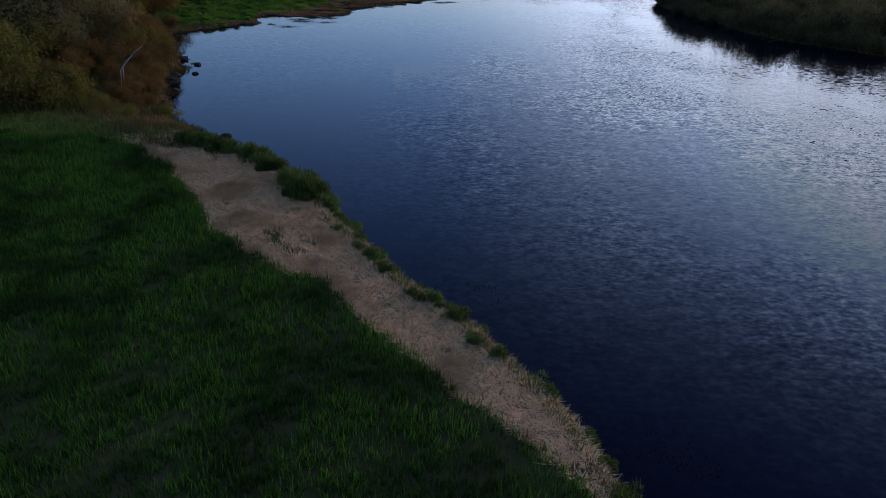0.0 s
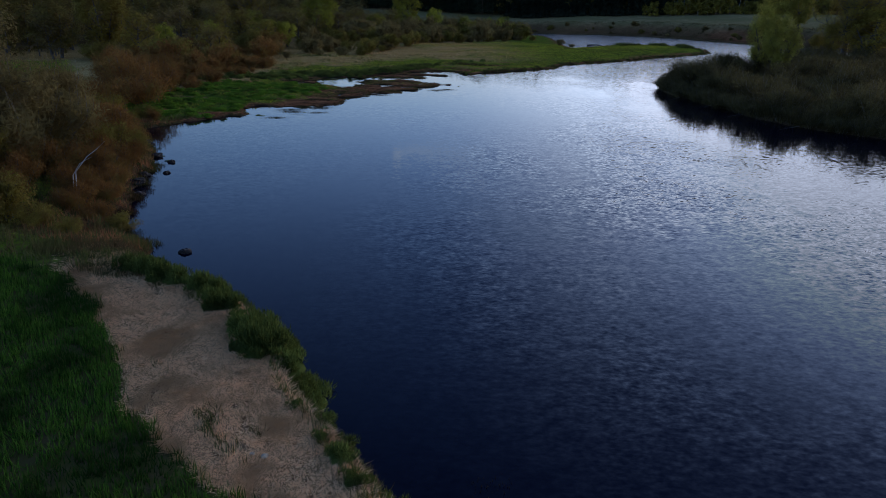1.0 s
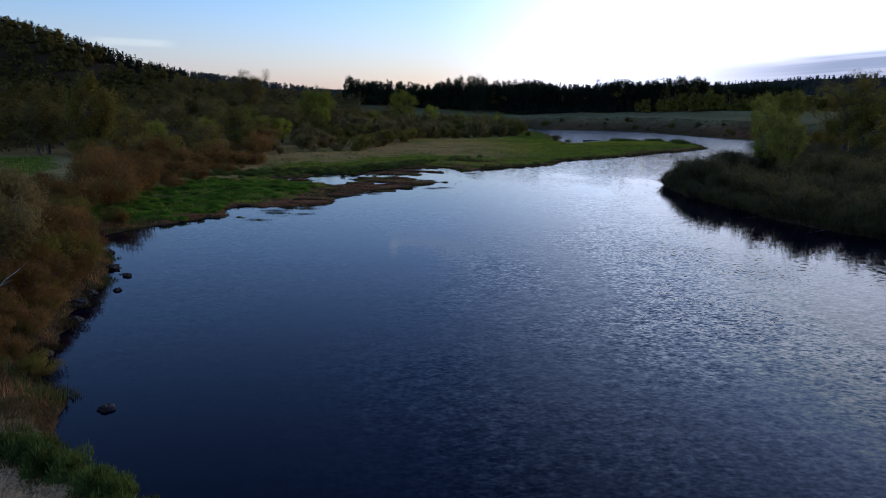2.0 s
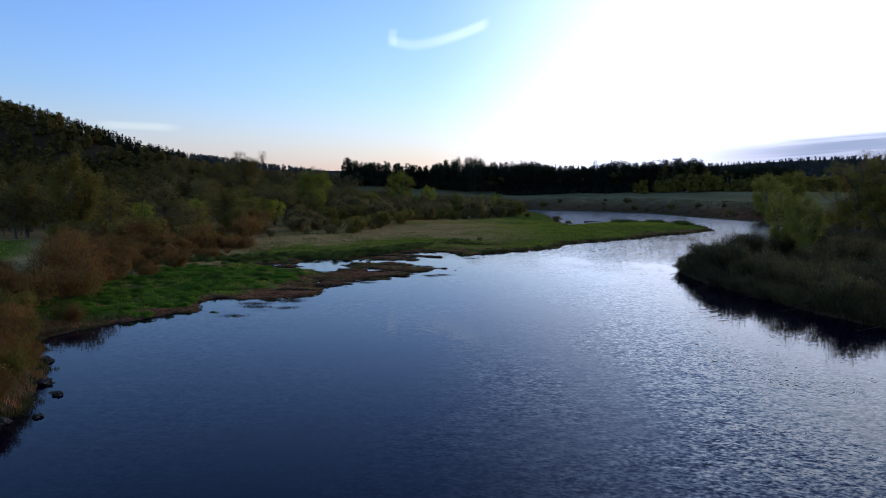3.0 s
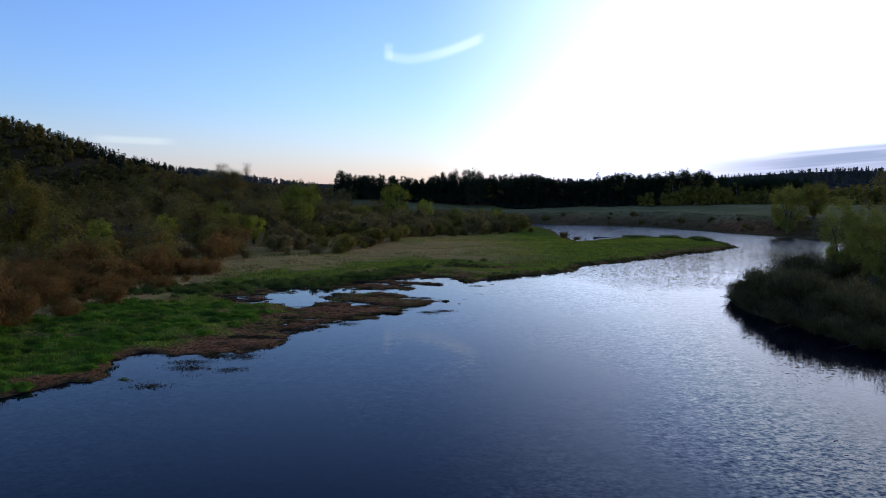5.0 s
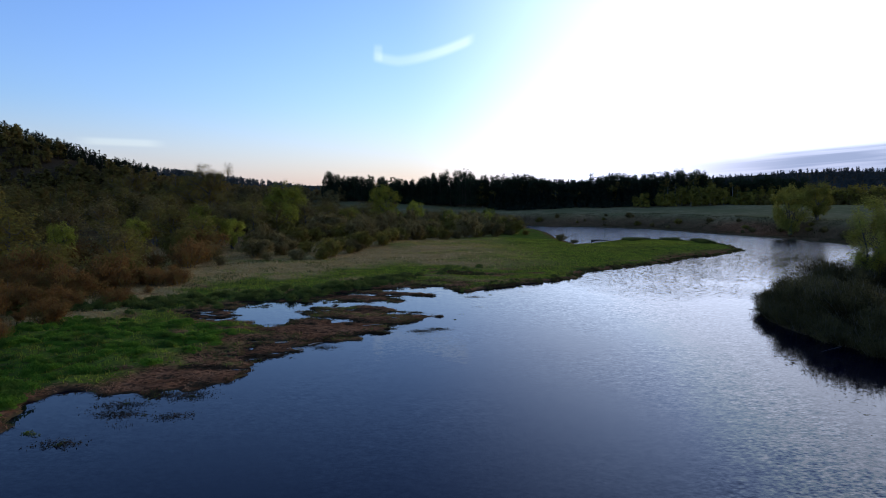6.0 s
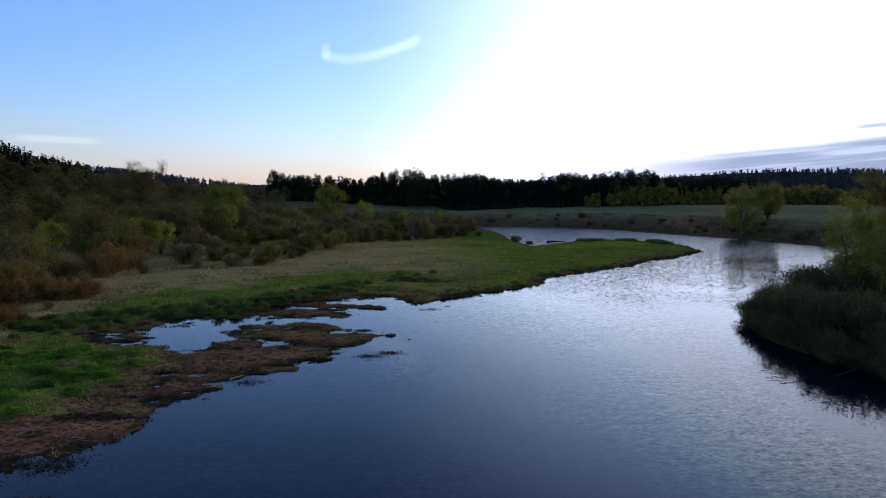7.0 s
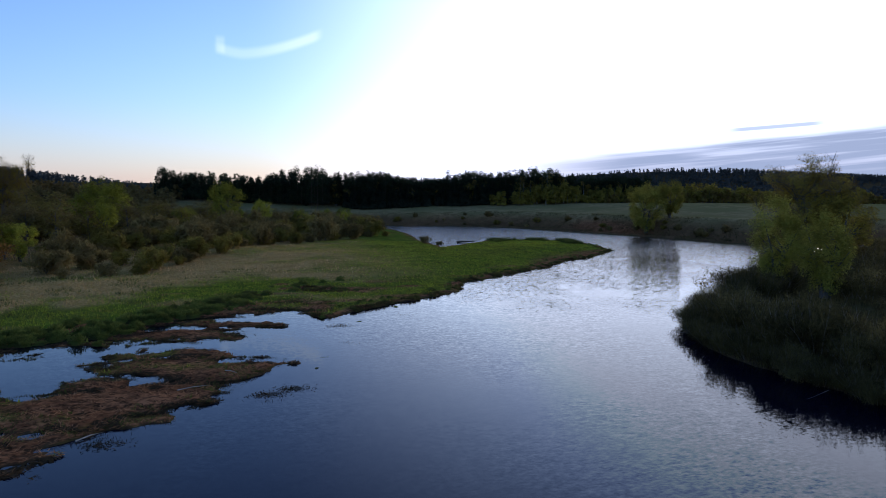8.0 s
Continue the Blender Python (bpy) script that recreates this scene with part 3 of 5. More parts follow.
# ---- plants ----
def tube(path, radii, sides=6):
    """A tapered tube along a path: corner places and four-cornered faces."""
    path = [Vector(p) for p in path]
    verts, faces = [], []
    for i, p in enumerate(path):
        d = (path[min(i + 1, len(path) - 1)] - path[max(i - 1, 0)]).normalized()
        a = d.orthogonal().normalized()
        b = d.cross(a)
        for k in range(sides):
            w = 2 * math.pi * k / sides
            verts.append(p + (a * math.cos(w) + b * math.sin(w)) * float(radii[i]))
        if i:
            o = (i - 1) * sides
            faces += [(o + k, o + (k + 1) % sides, o + sides + (k + 1) % sides, o + sides + k) for k in range(sides)]
    return np.array([tuple(v) for v in verts]), np.array(faces)


def joined(pieces):
    vs, fs, o = [], [], 0
    for v, f in pieces:
        vs.append(v)
        fs.append(f + o)
        o += len(v)
    return np.concatenate(vs), np.concatenate(fs)


def leaves(rng, centres, spread, per, size, up=0.0, long=1.6):
    """Small three-cornered leaves strewn round the centres; they face outwards from the middle of the crown, and up."""
    centres = np.asarray(centres, float)
    c = np.repeat(centres, per, 0)
    s = np.repeat(np.broadcast_to(np.asarray(spread, float), (len(centres), 3)), per, 0)
    d = rng.normal(size=c.shape)
    d *= np.minimum(1, 1.7 / np.maximum(np.linalg.norm(d, axis=1, keepdims=True), 1e-6))
    c = c + d * s
    n = len(c)
    mid = centres.mean(0) - np.array([0, 0, 0.6 * np.ptp(centres[:, 2])])
    out = c - mid
    out /= np.maximum(np.linalg.norm(out, axis=1, keepdims=True), 1e-6)
    face = out + 0.5 * d / 1.7 + rng.normal(0, 0.35, (n, 3))
    face[:, 2] += 0.3
    a = np.cross(face, rng.normal(size=(n, 3)))
    a[:, 2] += up * 0.5
    a /= np.linalg.norm(a, axis=1, keepdims=True)
    b = np.cross(a, face)
    b /= np.maximum(np.linalg.norm(b, axis=1, keepdims=True), 1e-6)
    k = size * rng.uniform(0.6, 1.4, (n, 1))
    v = np.stack([c - a * k * long * 0.5 - b * k * 0.55, c - a * k * long * 0.4 + b * k * 0.55, c + a * k * long * 0.6], 1).reshape(-1, 3)
    return v, np.arange(3 * n).reshape(-1, 3)


def tree_meshes(seed, tall, wide, per, leaf, m_leaf, m_bark, trunk_r=0.35, low=0.25, limbs=9, bare=False):
    """Trunk with limbs, and a crown of clumps round the limbs' ends."""
    rng = np.random.default_rng(seed)
    pieces, centres, spreads = [], [], []
    lean = rng.normal(0, 0.04, 2)
    spine = [(lean[0] * tall * t + 0.15 * math.sin(5 * t + seed), lean[1] * tall * t, tall * 0.8 * t) for t in np.linspace(0, 1, 7)]
    pieces.append(tube(spine, [trunk_r * (1.25 - 1.1 * t) for t in np.linspace(0, 1, 7)], 7))
    for i in range(limbs):
        t0 = low + (0.8 - low) * i / limbs
        p0 = Vector(spine[0]).lerp(Vector(spine[-1]), t0)
        az = i * 2.4 + rng.uniform(-0.4, 0.4)
        reach = wide * (0.95 - 0.45 * max(0, t0 - 0.3)) * rng.uniform(0.75, 1.1)
        rise = tall * rng.uniform(0.12, 0.28)
        pts = [p0 + Vector((math.cos(az) * reach * s, math.sin(az) * reach * s, rise * s ** 0.7)) + Vector(rng.normal(0, 0.06 * wide * s, 3)) for s in (0, 0.35, 0.7, 1)]
        pieces.append(tube(pts, [trunk_r * f for f in (0.42, 0.3, 0.18, 0.05)], 5))
        for s in range(3 if not bare else 6):
            q = pts[1 + s % 3]
            e = q + Vector((rng.normal(0, 0.22 * wide), rng.normal(0, 0.22 * wide), rng.uniform(0.04, 0.16) * tall))
            pieces.append(tube([q, q.lerp(e, 0.5) + Vector(rng.normal(0, 0.1, 3)), e], [trunk_r * 0.16, trunk_r * 0.1, trunk_r * 0.03], 4))
            centres += [tuple(e), tuple(q.lerp(e, 0.55))]
            for w in range(7 if bare else 0):
                o = q.lerp(e, rng.uniform(0.3, 1))
                pieces.append(tube([o, o + Vector((rng.normal(0, 0.13 * wide), rng.normal(0, 0.13 * wide), rng.uniform(0.02, 0.09) * tall))], [trunk_r * 0.07, trunk_r * 0.02], 3))
    for s in range(4):
        centres.append((spine[-1][0] + rng.normal(0, 0.15 * wide), spine[-1][1] + rng.normal(0, 0.15 * wide), tall * rng.uniform(0.82, 0.95)))
    cs = np.array(centres)
    close = 0.55 if bare else 1.0
    sp = close * np.stack([rng.uniform(0.16, 0.3, len(cs)) * wide, rng.uniform(0.16, 0.3, len(cs)) * wide, rng.uniform(0.035, 0.075, len(cs)) * tall], -1)
    return mesh_of("trunk", *joined(pieces), m_bark, True), mesh_of("crown", *leaves(rng, cs, sp, per, leaf, 0.4), m_leaf)


def dome_meshes(seed, tall, wide, clumps, per, leaf, m_leaf, m_bark, foot=0.12):
    """A willow with several leaning stems and a rounded crown, built of many clumps, that comes down almost to the ground."""
    rng = np.random.default_rng(seed)
    pieces = []
    u = rng.normal(size=(clumps, 3))
    u /= np.linalg.norm(u, axis=1, keepdims=True)
    u *= rng.uniform(0.45, 1.0, (clumps, 1)) ** 0.6
    mid, half = tall * (0.5 + 0.5 * foot), tall * (0.5 - 0.5 * foot)
    taper = np.where(u[:, 2] > 0, 1.0, 1 + 0.35 * u[:, 2])
    lump = 1 + 0.16 * np.sin(3 * np.arctan2(u[:, 1], u[:, 0]) + seed) + rng.normal(0, 0.06, clumps)
    cs = np.stack([u[:, 0] * wide * taper * lump, u[:, 1] * wide * taper * lump, mid + u[:, 2] * half * (0.93 + 0.12 * np.sin(2.3 * u[:, 0] * 3 + seed))], -1)
    for i in range(9):
        e = Vector(cs[i * 7])
        b = Vector((rng.normal(0, 0.25), rng.normal(0, 0.25), -0.3))
        m = b.lerp(e, 0.45) + Vector((0, 0, 0.12 * tall))
        pieces.append(tube([b, b.lerp(m, 0.5) + Vector(rng.normal(0, 0.12, 3)), m, e], [0.3, 0.22, 0.15, 0.04], 6))
        for j in range(4):
            f = Vector(cs[(i * 7 + j * 11 + 3) % clumps])
            if (f - m).length < wide * 1.1:
                pieces.append(tube([m, m.lerp(f, 0.5) + Vector(rng.normal(0, 0.15, 3)), f], [0.1, 0.06, 0.02], 4))
    sp = np.stack([rng.uniform(0.09, 0.16, clumps) * wide, rng.uniform(0.09, 0.16, clumps) * wide, rng.uniform(0.035, 0.06, clumps) * tall], -1)
    return mesh_of("trunk", *joined(pieces), m_bark, True), mesh_of("crown", *leaves(rng, cs, sp, per, leaf, -0.6, 2.0), m_leaf)


def bush_meshes(seed, tall, wide, per, leaf, m_leaf, m_bark, stems=22, up=1.0, long=2.4, shoots=0):
    """A bush of many stems that fan out from the base, with twigs and young leaves round them."""
    rng = np.random.default_rng(seed)
    pieces, centres = [], []
    for i in range(stems):
        az, out = rng.uniform(0, 6.283), wide * math.sqrt(rng.uniform(0.02, 1))
        z = tall * (1 - 0.45 * (out / wide) ** 2) * rng.uniform(0.65, 1.05)
        b = Vector((0.3 * out * math.cos(az), 0.3 * out * math.sin(az), -0.15))
        e = Vector((out * math.cos(az), out * math.sin(az), z))
        mid = b.lerp(e, 0.5) + Vector((0, 0, 0.12 * z))
        pieces.append(tube([b, mid, e], [0.05, 0.035, 0.012], 3))
        for t in (0.35, 0.6, 0.85, 1.0):
            centres.append(tuple(mid.lerp(e, 2 * t - 1) if t > 0.5 else b.lerp(mid, 2 * t)))
    for i in range(shoots):
        e = Vector(centres[rng.integers(len(centres))])
        t = e + Vector((0.35 * e.x / wide + rng.normal(0, 0.25), 0.35 * e.y / wide + rng.normal(0, 0.25), tall * rng.uniform(0.12, 0.3)))
        pieces.append(tube([e, t], [0.02, 0.006], 3))
    cs = np.array(centres)
    sp = np.stack([np.full(len(cs), 0.16 * wide), np.full(len(cs), 0.16 * wide), np.full(len(cs), 0.09 * tall)], -1)
    return mesh_of("branchwork", *joined(pieces), m_bark, True), mesh_of("crown", *leaves(rng, cs, sp, per, leaf, up, long), m_leaf)


def plant(name, meshes, label, category, group, x, y, turn=0.0, size=(1, 1, 1), sink=0.1):
    ob = new(name)
    for me in meshes:
        part(me.name.split(".")[0], me, ob)
    tagged(ob, label, category, group)
    ob.matrix_basis = standing(x, y, turn, size, sink)
    return ob


def standing(x, y, turn, size, sink=0.1):
    return pose(x, y, height(x, y) - sink, 0, 0, turn) @ Matrix.Diagonal((*size, 1))


def strew(kinds, spots):
    """Plants on the given spots: (kind, x, y, size). The first of each kind is built, the others are copies."""
    rng = random.Random(7)
    for key, x, y, s in spots:
        k = kinds[key]
        k = k[rng.randrange(len(k))]
        wide = s * rng.uniform(0.85, 1.2)
        size, turn = (wide, wide * rng.uniform(0.9, 1.1), s), rng.uniform(0, 360)
        if "ob" not in k:
            k["ob"] = plant(k["name"], k["make"](), k["label"], k["category"], k["group"], x, y, turn, size)
            k["ob"].matrix_basis = standing(x, y, turn, size)
        else:
            base = k["ob"].matrix_basis.copy()
            k["ob"].scale = (1, 1, 1)
            copy_thing(k["ob"], standing(x, y, turn, size))
            k["ob"].matrix_basis = base


def kind(name, label, category, group, make):
    return {"name": name, "label": label, "category": category, "group": group, "make": make}


SHRUB = "willow shrubs of the flood meadow"
BANK = "shrubs of the wooded bank"
KINDS = {
    "red": [kind("willow_shrub", "rust-brown osier shrub with bare reddish twigs", "shrub", SHRUB, lambda s=s: bush_meshes(s, 5.5, 4.2, 42, 0.11, M_RED, M_BARK, 26, 1.8, 4.5, 30)) for s in (1, 2, 3)],
    "red_low": [kind("willow_shrub", "low rust-brown osier shrub with bare twigs", "shrub", SHRUB, lambda s=s: bush_meshes(s, 5.5, 4.2, 26, 0.17, M_RED, M_BARK, 18, 1.8, 3.5)) for s in (1, 2)],
    "red_near": [kind("willow_shrub", "rust-brown osier shrub with bare reddish twigs", "shrub", SHRUB, lambda s=s: bush_meshes(s, 5.5, 4.2, 74, 0.078, M_RED, M_BARK, 28, 1.8, 5.0, 60)) for s in (1, 2)],
    "grey_near": [kind("willow_shrub", "tall grey-brown willow shrub with budding twigs", "shrub", SHRUB, lambda s=s: bush_meshes(s, 7, 4.2, 95, 0.085, M_GREY, M_TWIG, 28, 1.8, 5.0, 80)) for s in (7, 8)],
    "olive_near": [kind("willow_shrub", "dense green willow shrub beside the field", "shrub", SHRUB, lambda s=s: bush_meshes(s, 6, 4.6, 66, 0.14, M_OLIVE, M_BARK, 24, 1.0, 2.4)) for s in (4, 5)],
    "near_tree": [kind("willow_tree", "tall olive-brown willow just coming into leaf", "tree", "willows", lambda s=s: tree_meshes(s, 14, 6, 230, 0.15, M_GREY, M_BARK, low=0.08, limbs=12)) for s in (16,)],
    "olive": [kind("willow_shrub", "dense olive-green willow shrub in young leaf", "shrub", SHRUB, lambda s=s: bush_meshes(s, 6, 4.6, 34, 0.23, M_OLIVE, M_BARK)) for s in (4, 5, 6)],
    "grey": [kind("willow_shrub", "grey-brown shrub with budding thin twigs", "shrub", SHRUB, lambda s=s: bush_meshes(s, 7, 4.2, 34, 0.13, M_GREY, M_BARK, 22, 1.8, 4.5)) for s in (7, 8)],
    "olive_low": [kind("willow_shrub", "dense olive-green willow shrub in young leaf", "shrub", SHRUB, lambda s=s: bush_meshes(s, 6, 4.6, 30, 0.31, M_OLIVE, M_BARK, 18)) for s in (4, 5, 6)],
    "grey_low": [kind("willow_shrub", "grey-brown shrub with budding thin twigs", "shrub", SHRUB, lambda s=s: bush_meshes(s, 6.5, 4.4, 28, 0.24, M_GREY, M_BARK, 18, 1.8, 4.5)) for s in (7, 8)],
    "bank_low": [kind("bank_shrub", "dark twiggy willow shrub behind the river bank", "shrub", BANK, lambda s=s: bush_meshes(s, 4.6, 4.6, 32, 0.13, M_DARK, M_TWIG, 16, 1.6, 3.2, 24)) for s in (34, 35)],
    "bank": [kind("bank_shrub", "dark twiggy willow shrub overhanging the river", "shrub", BANK, lambda s=s: bush_meshes(s, 5.2, 4.0, 30, 0.085, M_DARK, M_TWIG, 22, 2.4, 6.5, 60)) for s in (31, 32, 33)],
    "lime": [kind("willow_tree", "yellow-green willow tree in fresh spring leaf", "tree", "willows", lambda s=s: dome_meshes(s, 14, 5.2, 90, 70, 0.24, M_LIME, M_BARK, 0.08)) for s in (11, 12, 13)],
    "dome": [kind("willow_tree", "rounded yellow-green willow with crown down to the ground", "tree", "willows", lambda s=s: dome_meshes(s, 14, 5.4, 130, 120, 0.18, M_WILLOW, M_BARK, 0.05)) for s in (14, 15)],
    "slender": [kind("willow_tree", "upright yellow-green willow in fresh spring leaf", "tree", "willows", lambda s=s: dome_meshes(s, 14, 3.9, 150, 110, 0.15, M_WILLOW, M_BARK, 0.05)) for s in (18, 19)],
    "shade": [kind("willow_tree", "tall olive-green willow above the rust-brown shrubs", "tree", "willows", lambda: dome_meshes(25, 14, 4.6, 130, 100, 0.2, M_OLIVE, M_BARK, 0.05))],
    "broad": [kind("willow_tree", "broad round-headed yellow-green willow above the shrubs", "tree", "willows", lambda: dome_meshes(20, 14, 6.6, 150, 90, 0.22, M_LIME, M_BARK, 0.05))],
    "mixed": [kind("deciduous_tree", "brownish olive tree just coming into leaf", "tree", "floodplain trees", lambda s=s, m=m: tree_meshes(s, 15, 5.2, 30, 0.38, m, M_BARK, low=0.1, limbs=8)) for s, m in ((21, M_TREE), (22, M_GREY), (23, M_OLIVE), (24, M_TREE))],
    "amber": [kind("willow_tree", "amber-brown broad willow with opening buds", "tree", "willows", lambda: dome_meshes(17, 14, 5.4, 110, 110, 0.2, M_AMBER, M_BARK, 0.05))],
    "bare": [kind("open_crowned_tree", "tall open-crowned tree with thin grey-green foliage", "tree", "floodplain trees", lambda: tree_meshes(41, 15, 5.0, 150, 0.11, M_OLIVE, M_BARK, trunk_r=0.45, limbs=12, bare=True))],
}
SPOTS = []
rng = random.Random(3)
# rust-brown shrubs on the flood meadow's edge
for x, y, s in [(-47, 118, 1.0), (-53, 124, 1.2), (-60, 121, 0.75), (-66, 131, 0.65), (-58, 135, 1.2), (-50, 133, 0.8), (-72, 122, 0.7), (-64, 146, 1.1), (-57, 150, 0.8),
                (-62, 160, 0.9), (-52, 146, 0.5), (-48, 141, 0.5), (-70, 157, 1.2), (-55, 165, 0.6), (-50, 110, 0.9), (-57, 108, 1.1)]:
    SPOTS.append(("red", x, y, s))
for i in range(40):
    SPOTS.append(("red_low", rng.uniform(-66, -46), rng.uniform(150, 196), rng.choice([0.25, 0.35, 0.45, 0.6])))
for i in range(20):
    SPOTS.append(("red", rng.uniform(-72, -56), rng.uniform(148, 192), rng.uniform(0.55, 0.9)))
# the overgrown bank between field and flood meadow
for x, y, s in [(-29.5, 62, 0.55), (-31, 67, 0.6), (-32, 72, 0.6), (-33.5, 77, 0.65), (-35.5, 82, 0.65), (-39, 87, 0.7), (-43, 93, 0.7), (-33, 60, 0.6), (-35, 66, 0.7), (-27.5, 58.5, 0.4), (-45, 100, 0.6), (-42, 105, 0.4),
                (-25.5, 57.2, 0.3), (-26.8, 61.5, 0.35), (-28.3, 66, 0.4), (-29.6, 70.5, 0.4), (-31, 75.5, 0.4), (-33, 80.5, 0.42), (-35, 86, 0.42), (-39, 91.5, 0.45), (-43, 98, 0.45), (-40.5, 103.5, 0.3), (-23.5, 56.8, 0.25)]:
    SPOTS.append(("red_near" if (x * 7 + y * 3) % 5 > 1.5 else "olive_near", x, y, s))
for x, y, s in [(-37, 70, 1.2), (-41, 78, 1.3), (-44, 86, 0.95), (-48, 94, 0.8), (-52, 100, 0.7), (-50, 82, 1.4), (-58, 78, 1.4)]:
    SPOTS.append(("grey_near", x, y, s))
for x, y, s in [(-33, 52, 0.9), (-37, 55, 1.0), (-41, 51.5, 1.0), (-30, 53, 0.6), (-45, 57, 1.0), (-38, 63, 0.8), (-50, 57, 0.9), (-27.5, 53, 0.3), (-24.5, 51.5, 0.22), (-36, 50.5, 0.5)]:
    SPOTS.append(("olive_near", x, y, s))
for x, y, s in [(-44, 68, 1.0), (-52, 74, 1.0), (-47, 76, 1.05)]:
    SPOTS.append(("near_tree", x, y, s))
# shrubs along the back of the dry meadow
EDGE = [(-60, 172), (-58, 200), (-53, 218), (-37, 238), (-20, 262), (-15, 288), (-11, 316), (6, 326), (30, 372), (48, 388)]
for (ax, ay), (bx, by) in zip(EDGE, EDGE[1:]):
    n = max(2, round(math.hypot(bx - ax, by - ay) / 8))
    for i in range(n):
        u = (i + rng.random()) / n
        for back in (0, 9, 21):
            SPOTS.append((rng.choice(["olive", "grey", "red_low", "red_low"] if ay < 225 else ["olive_low", "olive_low", "grey_low"]), ax + (bx - ax) * u - back * rng.uniform(0.7, 1.2) + rng.uniform(-4, 3), ay + (by - ay) * u + back * 0.6 + rng.uniform(-4, 4), rng.choice([0.35, 0.5, 0.65, 0.8, 1.0]) * rng.uniform(0.85, 1.15) + 0.014 * back))
# tall thicket between the meadow and the river's far reach
for i in range(95):
    y = rng.uniform(318, 470)
    x = rng.uniform(-75, np.interp(y, [318, 366, 420, 470], [-6, 40, 52, 40]))
    SPOTS.append((rng.choice(["grey_low", "grey_low", "olive_low"]), x, y, rng.uniform(0.9, 1.5)))
for i in range(30):
    y = rng.uniform(395, 478)
    SPOTS.append((rng.choice(["mixed", "mixed", "olive_low", "lime"]), rng.uniform(-40, 46), y, rng.uniform(0.55, 0.8)))
# trees of the floodplain
for i in range(190):
    y = rng.uniform(205, 480)
    x = -62 - rng.uniform(0, 110) + max(0, y - 300) * 0.33
    SPOTS.append((rng.choice(["mixed", "mixed", "mixed", "olive_low", "lime"] if x > -90 else ["mixed"]), x, y, rng.uniform(0.6, 1.0)))
for key, x, y, s in [("olive", -94, 203, 0.9), ("olive", -99, 206, 0.8), ("red", -88, 196, 0.8), ("olive", -90, 206, 1.0), ("grey", -84, 190, 0.8), ("red", -80, 182, 0.7)]:
    SPOTS.append((key, x, y, s))
# single trees that stand out
for x, y, s in [(-88, 230, 0.7), (-24, 432, 1.65), (-8, 440, 1.1), (-84, 262, 0.7), (40, 524, 0.95), (30, 530, 0.8)]:
    SPOTS.append(("lime", x, y, s))
for x, y, s in [(170, 381, 1.7), (184, 384, 1.3)]:
    SPOTS.append(("dome", x, y, s))
for x, y, s in [(80.7, 188.5, 1.15), (80.8, 178.3, 1.02)]:
    SPOTS.append(("slender", x, y, s))
SPOTS.append(("broad", -64.8, 376, 1.45))
SPOTS.append(("shade", -98, 212, 1.6))
SPOTS.append(("lime", -58, 266, 0.72))
SPOTS.append(("olive", -61, 199, 0.95))
for x, y, s in [(128, 236, 1.85), (138, 237, 1.5), (-105, 390, 1.95), (-150, 410, 1.85), (-128, 425, 1.7)]:
    SPOTS.append(("bare", x, y, s))
for x, y, s in [(130, 226, 1.25), (120, 232, 0.9)]:
    SPOTS.append(("amber", x, y, s))
for x, y, s in [(53, 338, 0.5), (58, 336, 0.3), (63, 342, 0.25)]:
    SPOTS.append(("grey_low", x, y, s))
for (ax, ay), (bx, by) in zip(FAR_SHORE[2:11], FAR_SHORE[3:12]):
    for i in range(4):
        u, d = rng.random(), rng.uniform(2, 20)
        SPOTS.append((rng.choice(["olive_low", "grey_low"]), ax + (bx - ax) * u + 0.75 * d, ay + (by - ay) * u + 0.6 * d, rng.uniform(0.25, 0.6)))
# the dark shrubby bank across the river
for i in range(62):
    y = rng.uniform(96, 232)
    shore = np.interp(y, [97.5, 107.5, 118, 131, 142, 151, 158, 166, 174, 193, 228], [63, 56, 51.4, 49.8, 48.6, 48, 48.3, 51, 56, 78, 113])
    x = shore + (2 + 34 * rng.random() ** 1.5 if i % 2 else 1.2 + 4 * rng.random())
    SPOTS.append(("bank", x, y, rng.uniform(0.75, 1.15) * (0.75 if x - shore < 3 else 1)))
for i in range(46):
    y = 97 + i * 1.9 + rng.uniform(-0.6, 0.6)
    shore = np.interp(y, [97.5, 107.5, 118, 131, 142, 151, 158, 166, 174, 193], [61.5, 54, 49.4, 47.8, 46.6, 46, 46.3, 49, 54, 75])
    SPOTS.append(("bank", shore + rng.uniform(0.2, 1.4), y, rng.uniform(0.4, 0.65)))
for i in range(46):
    y = rng.uniform(92, 205)
    SPOTS.append(("bank_low", 62 + 70 * rng.random() + max(0, (y - 175) * 0.8), y, rng.uniform(0.7, 1.2)))
for i in range(30):
    u = rng.random()
    SPOTS.append(("bank_low", 82 + 120 * u + rng.uniform(2, 14), 193 + 82 * u ** 0.9 + rng.uniform(-10, 4), rng.uniform(0.8, 1.2)))
in_clearing = inside_by(CLEARING, np.array([p[1] for p in SPOTS], float), np.array([p[2] for p in SPOTS], float))
strew(KINDS, [p for p, d in zip(SPOTS, in_clearing) if d < -2])


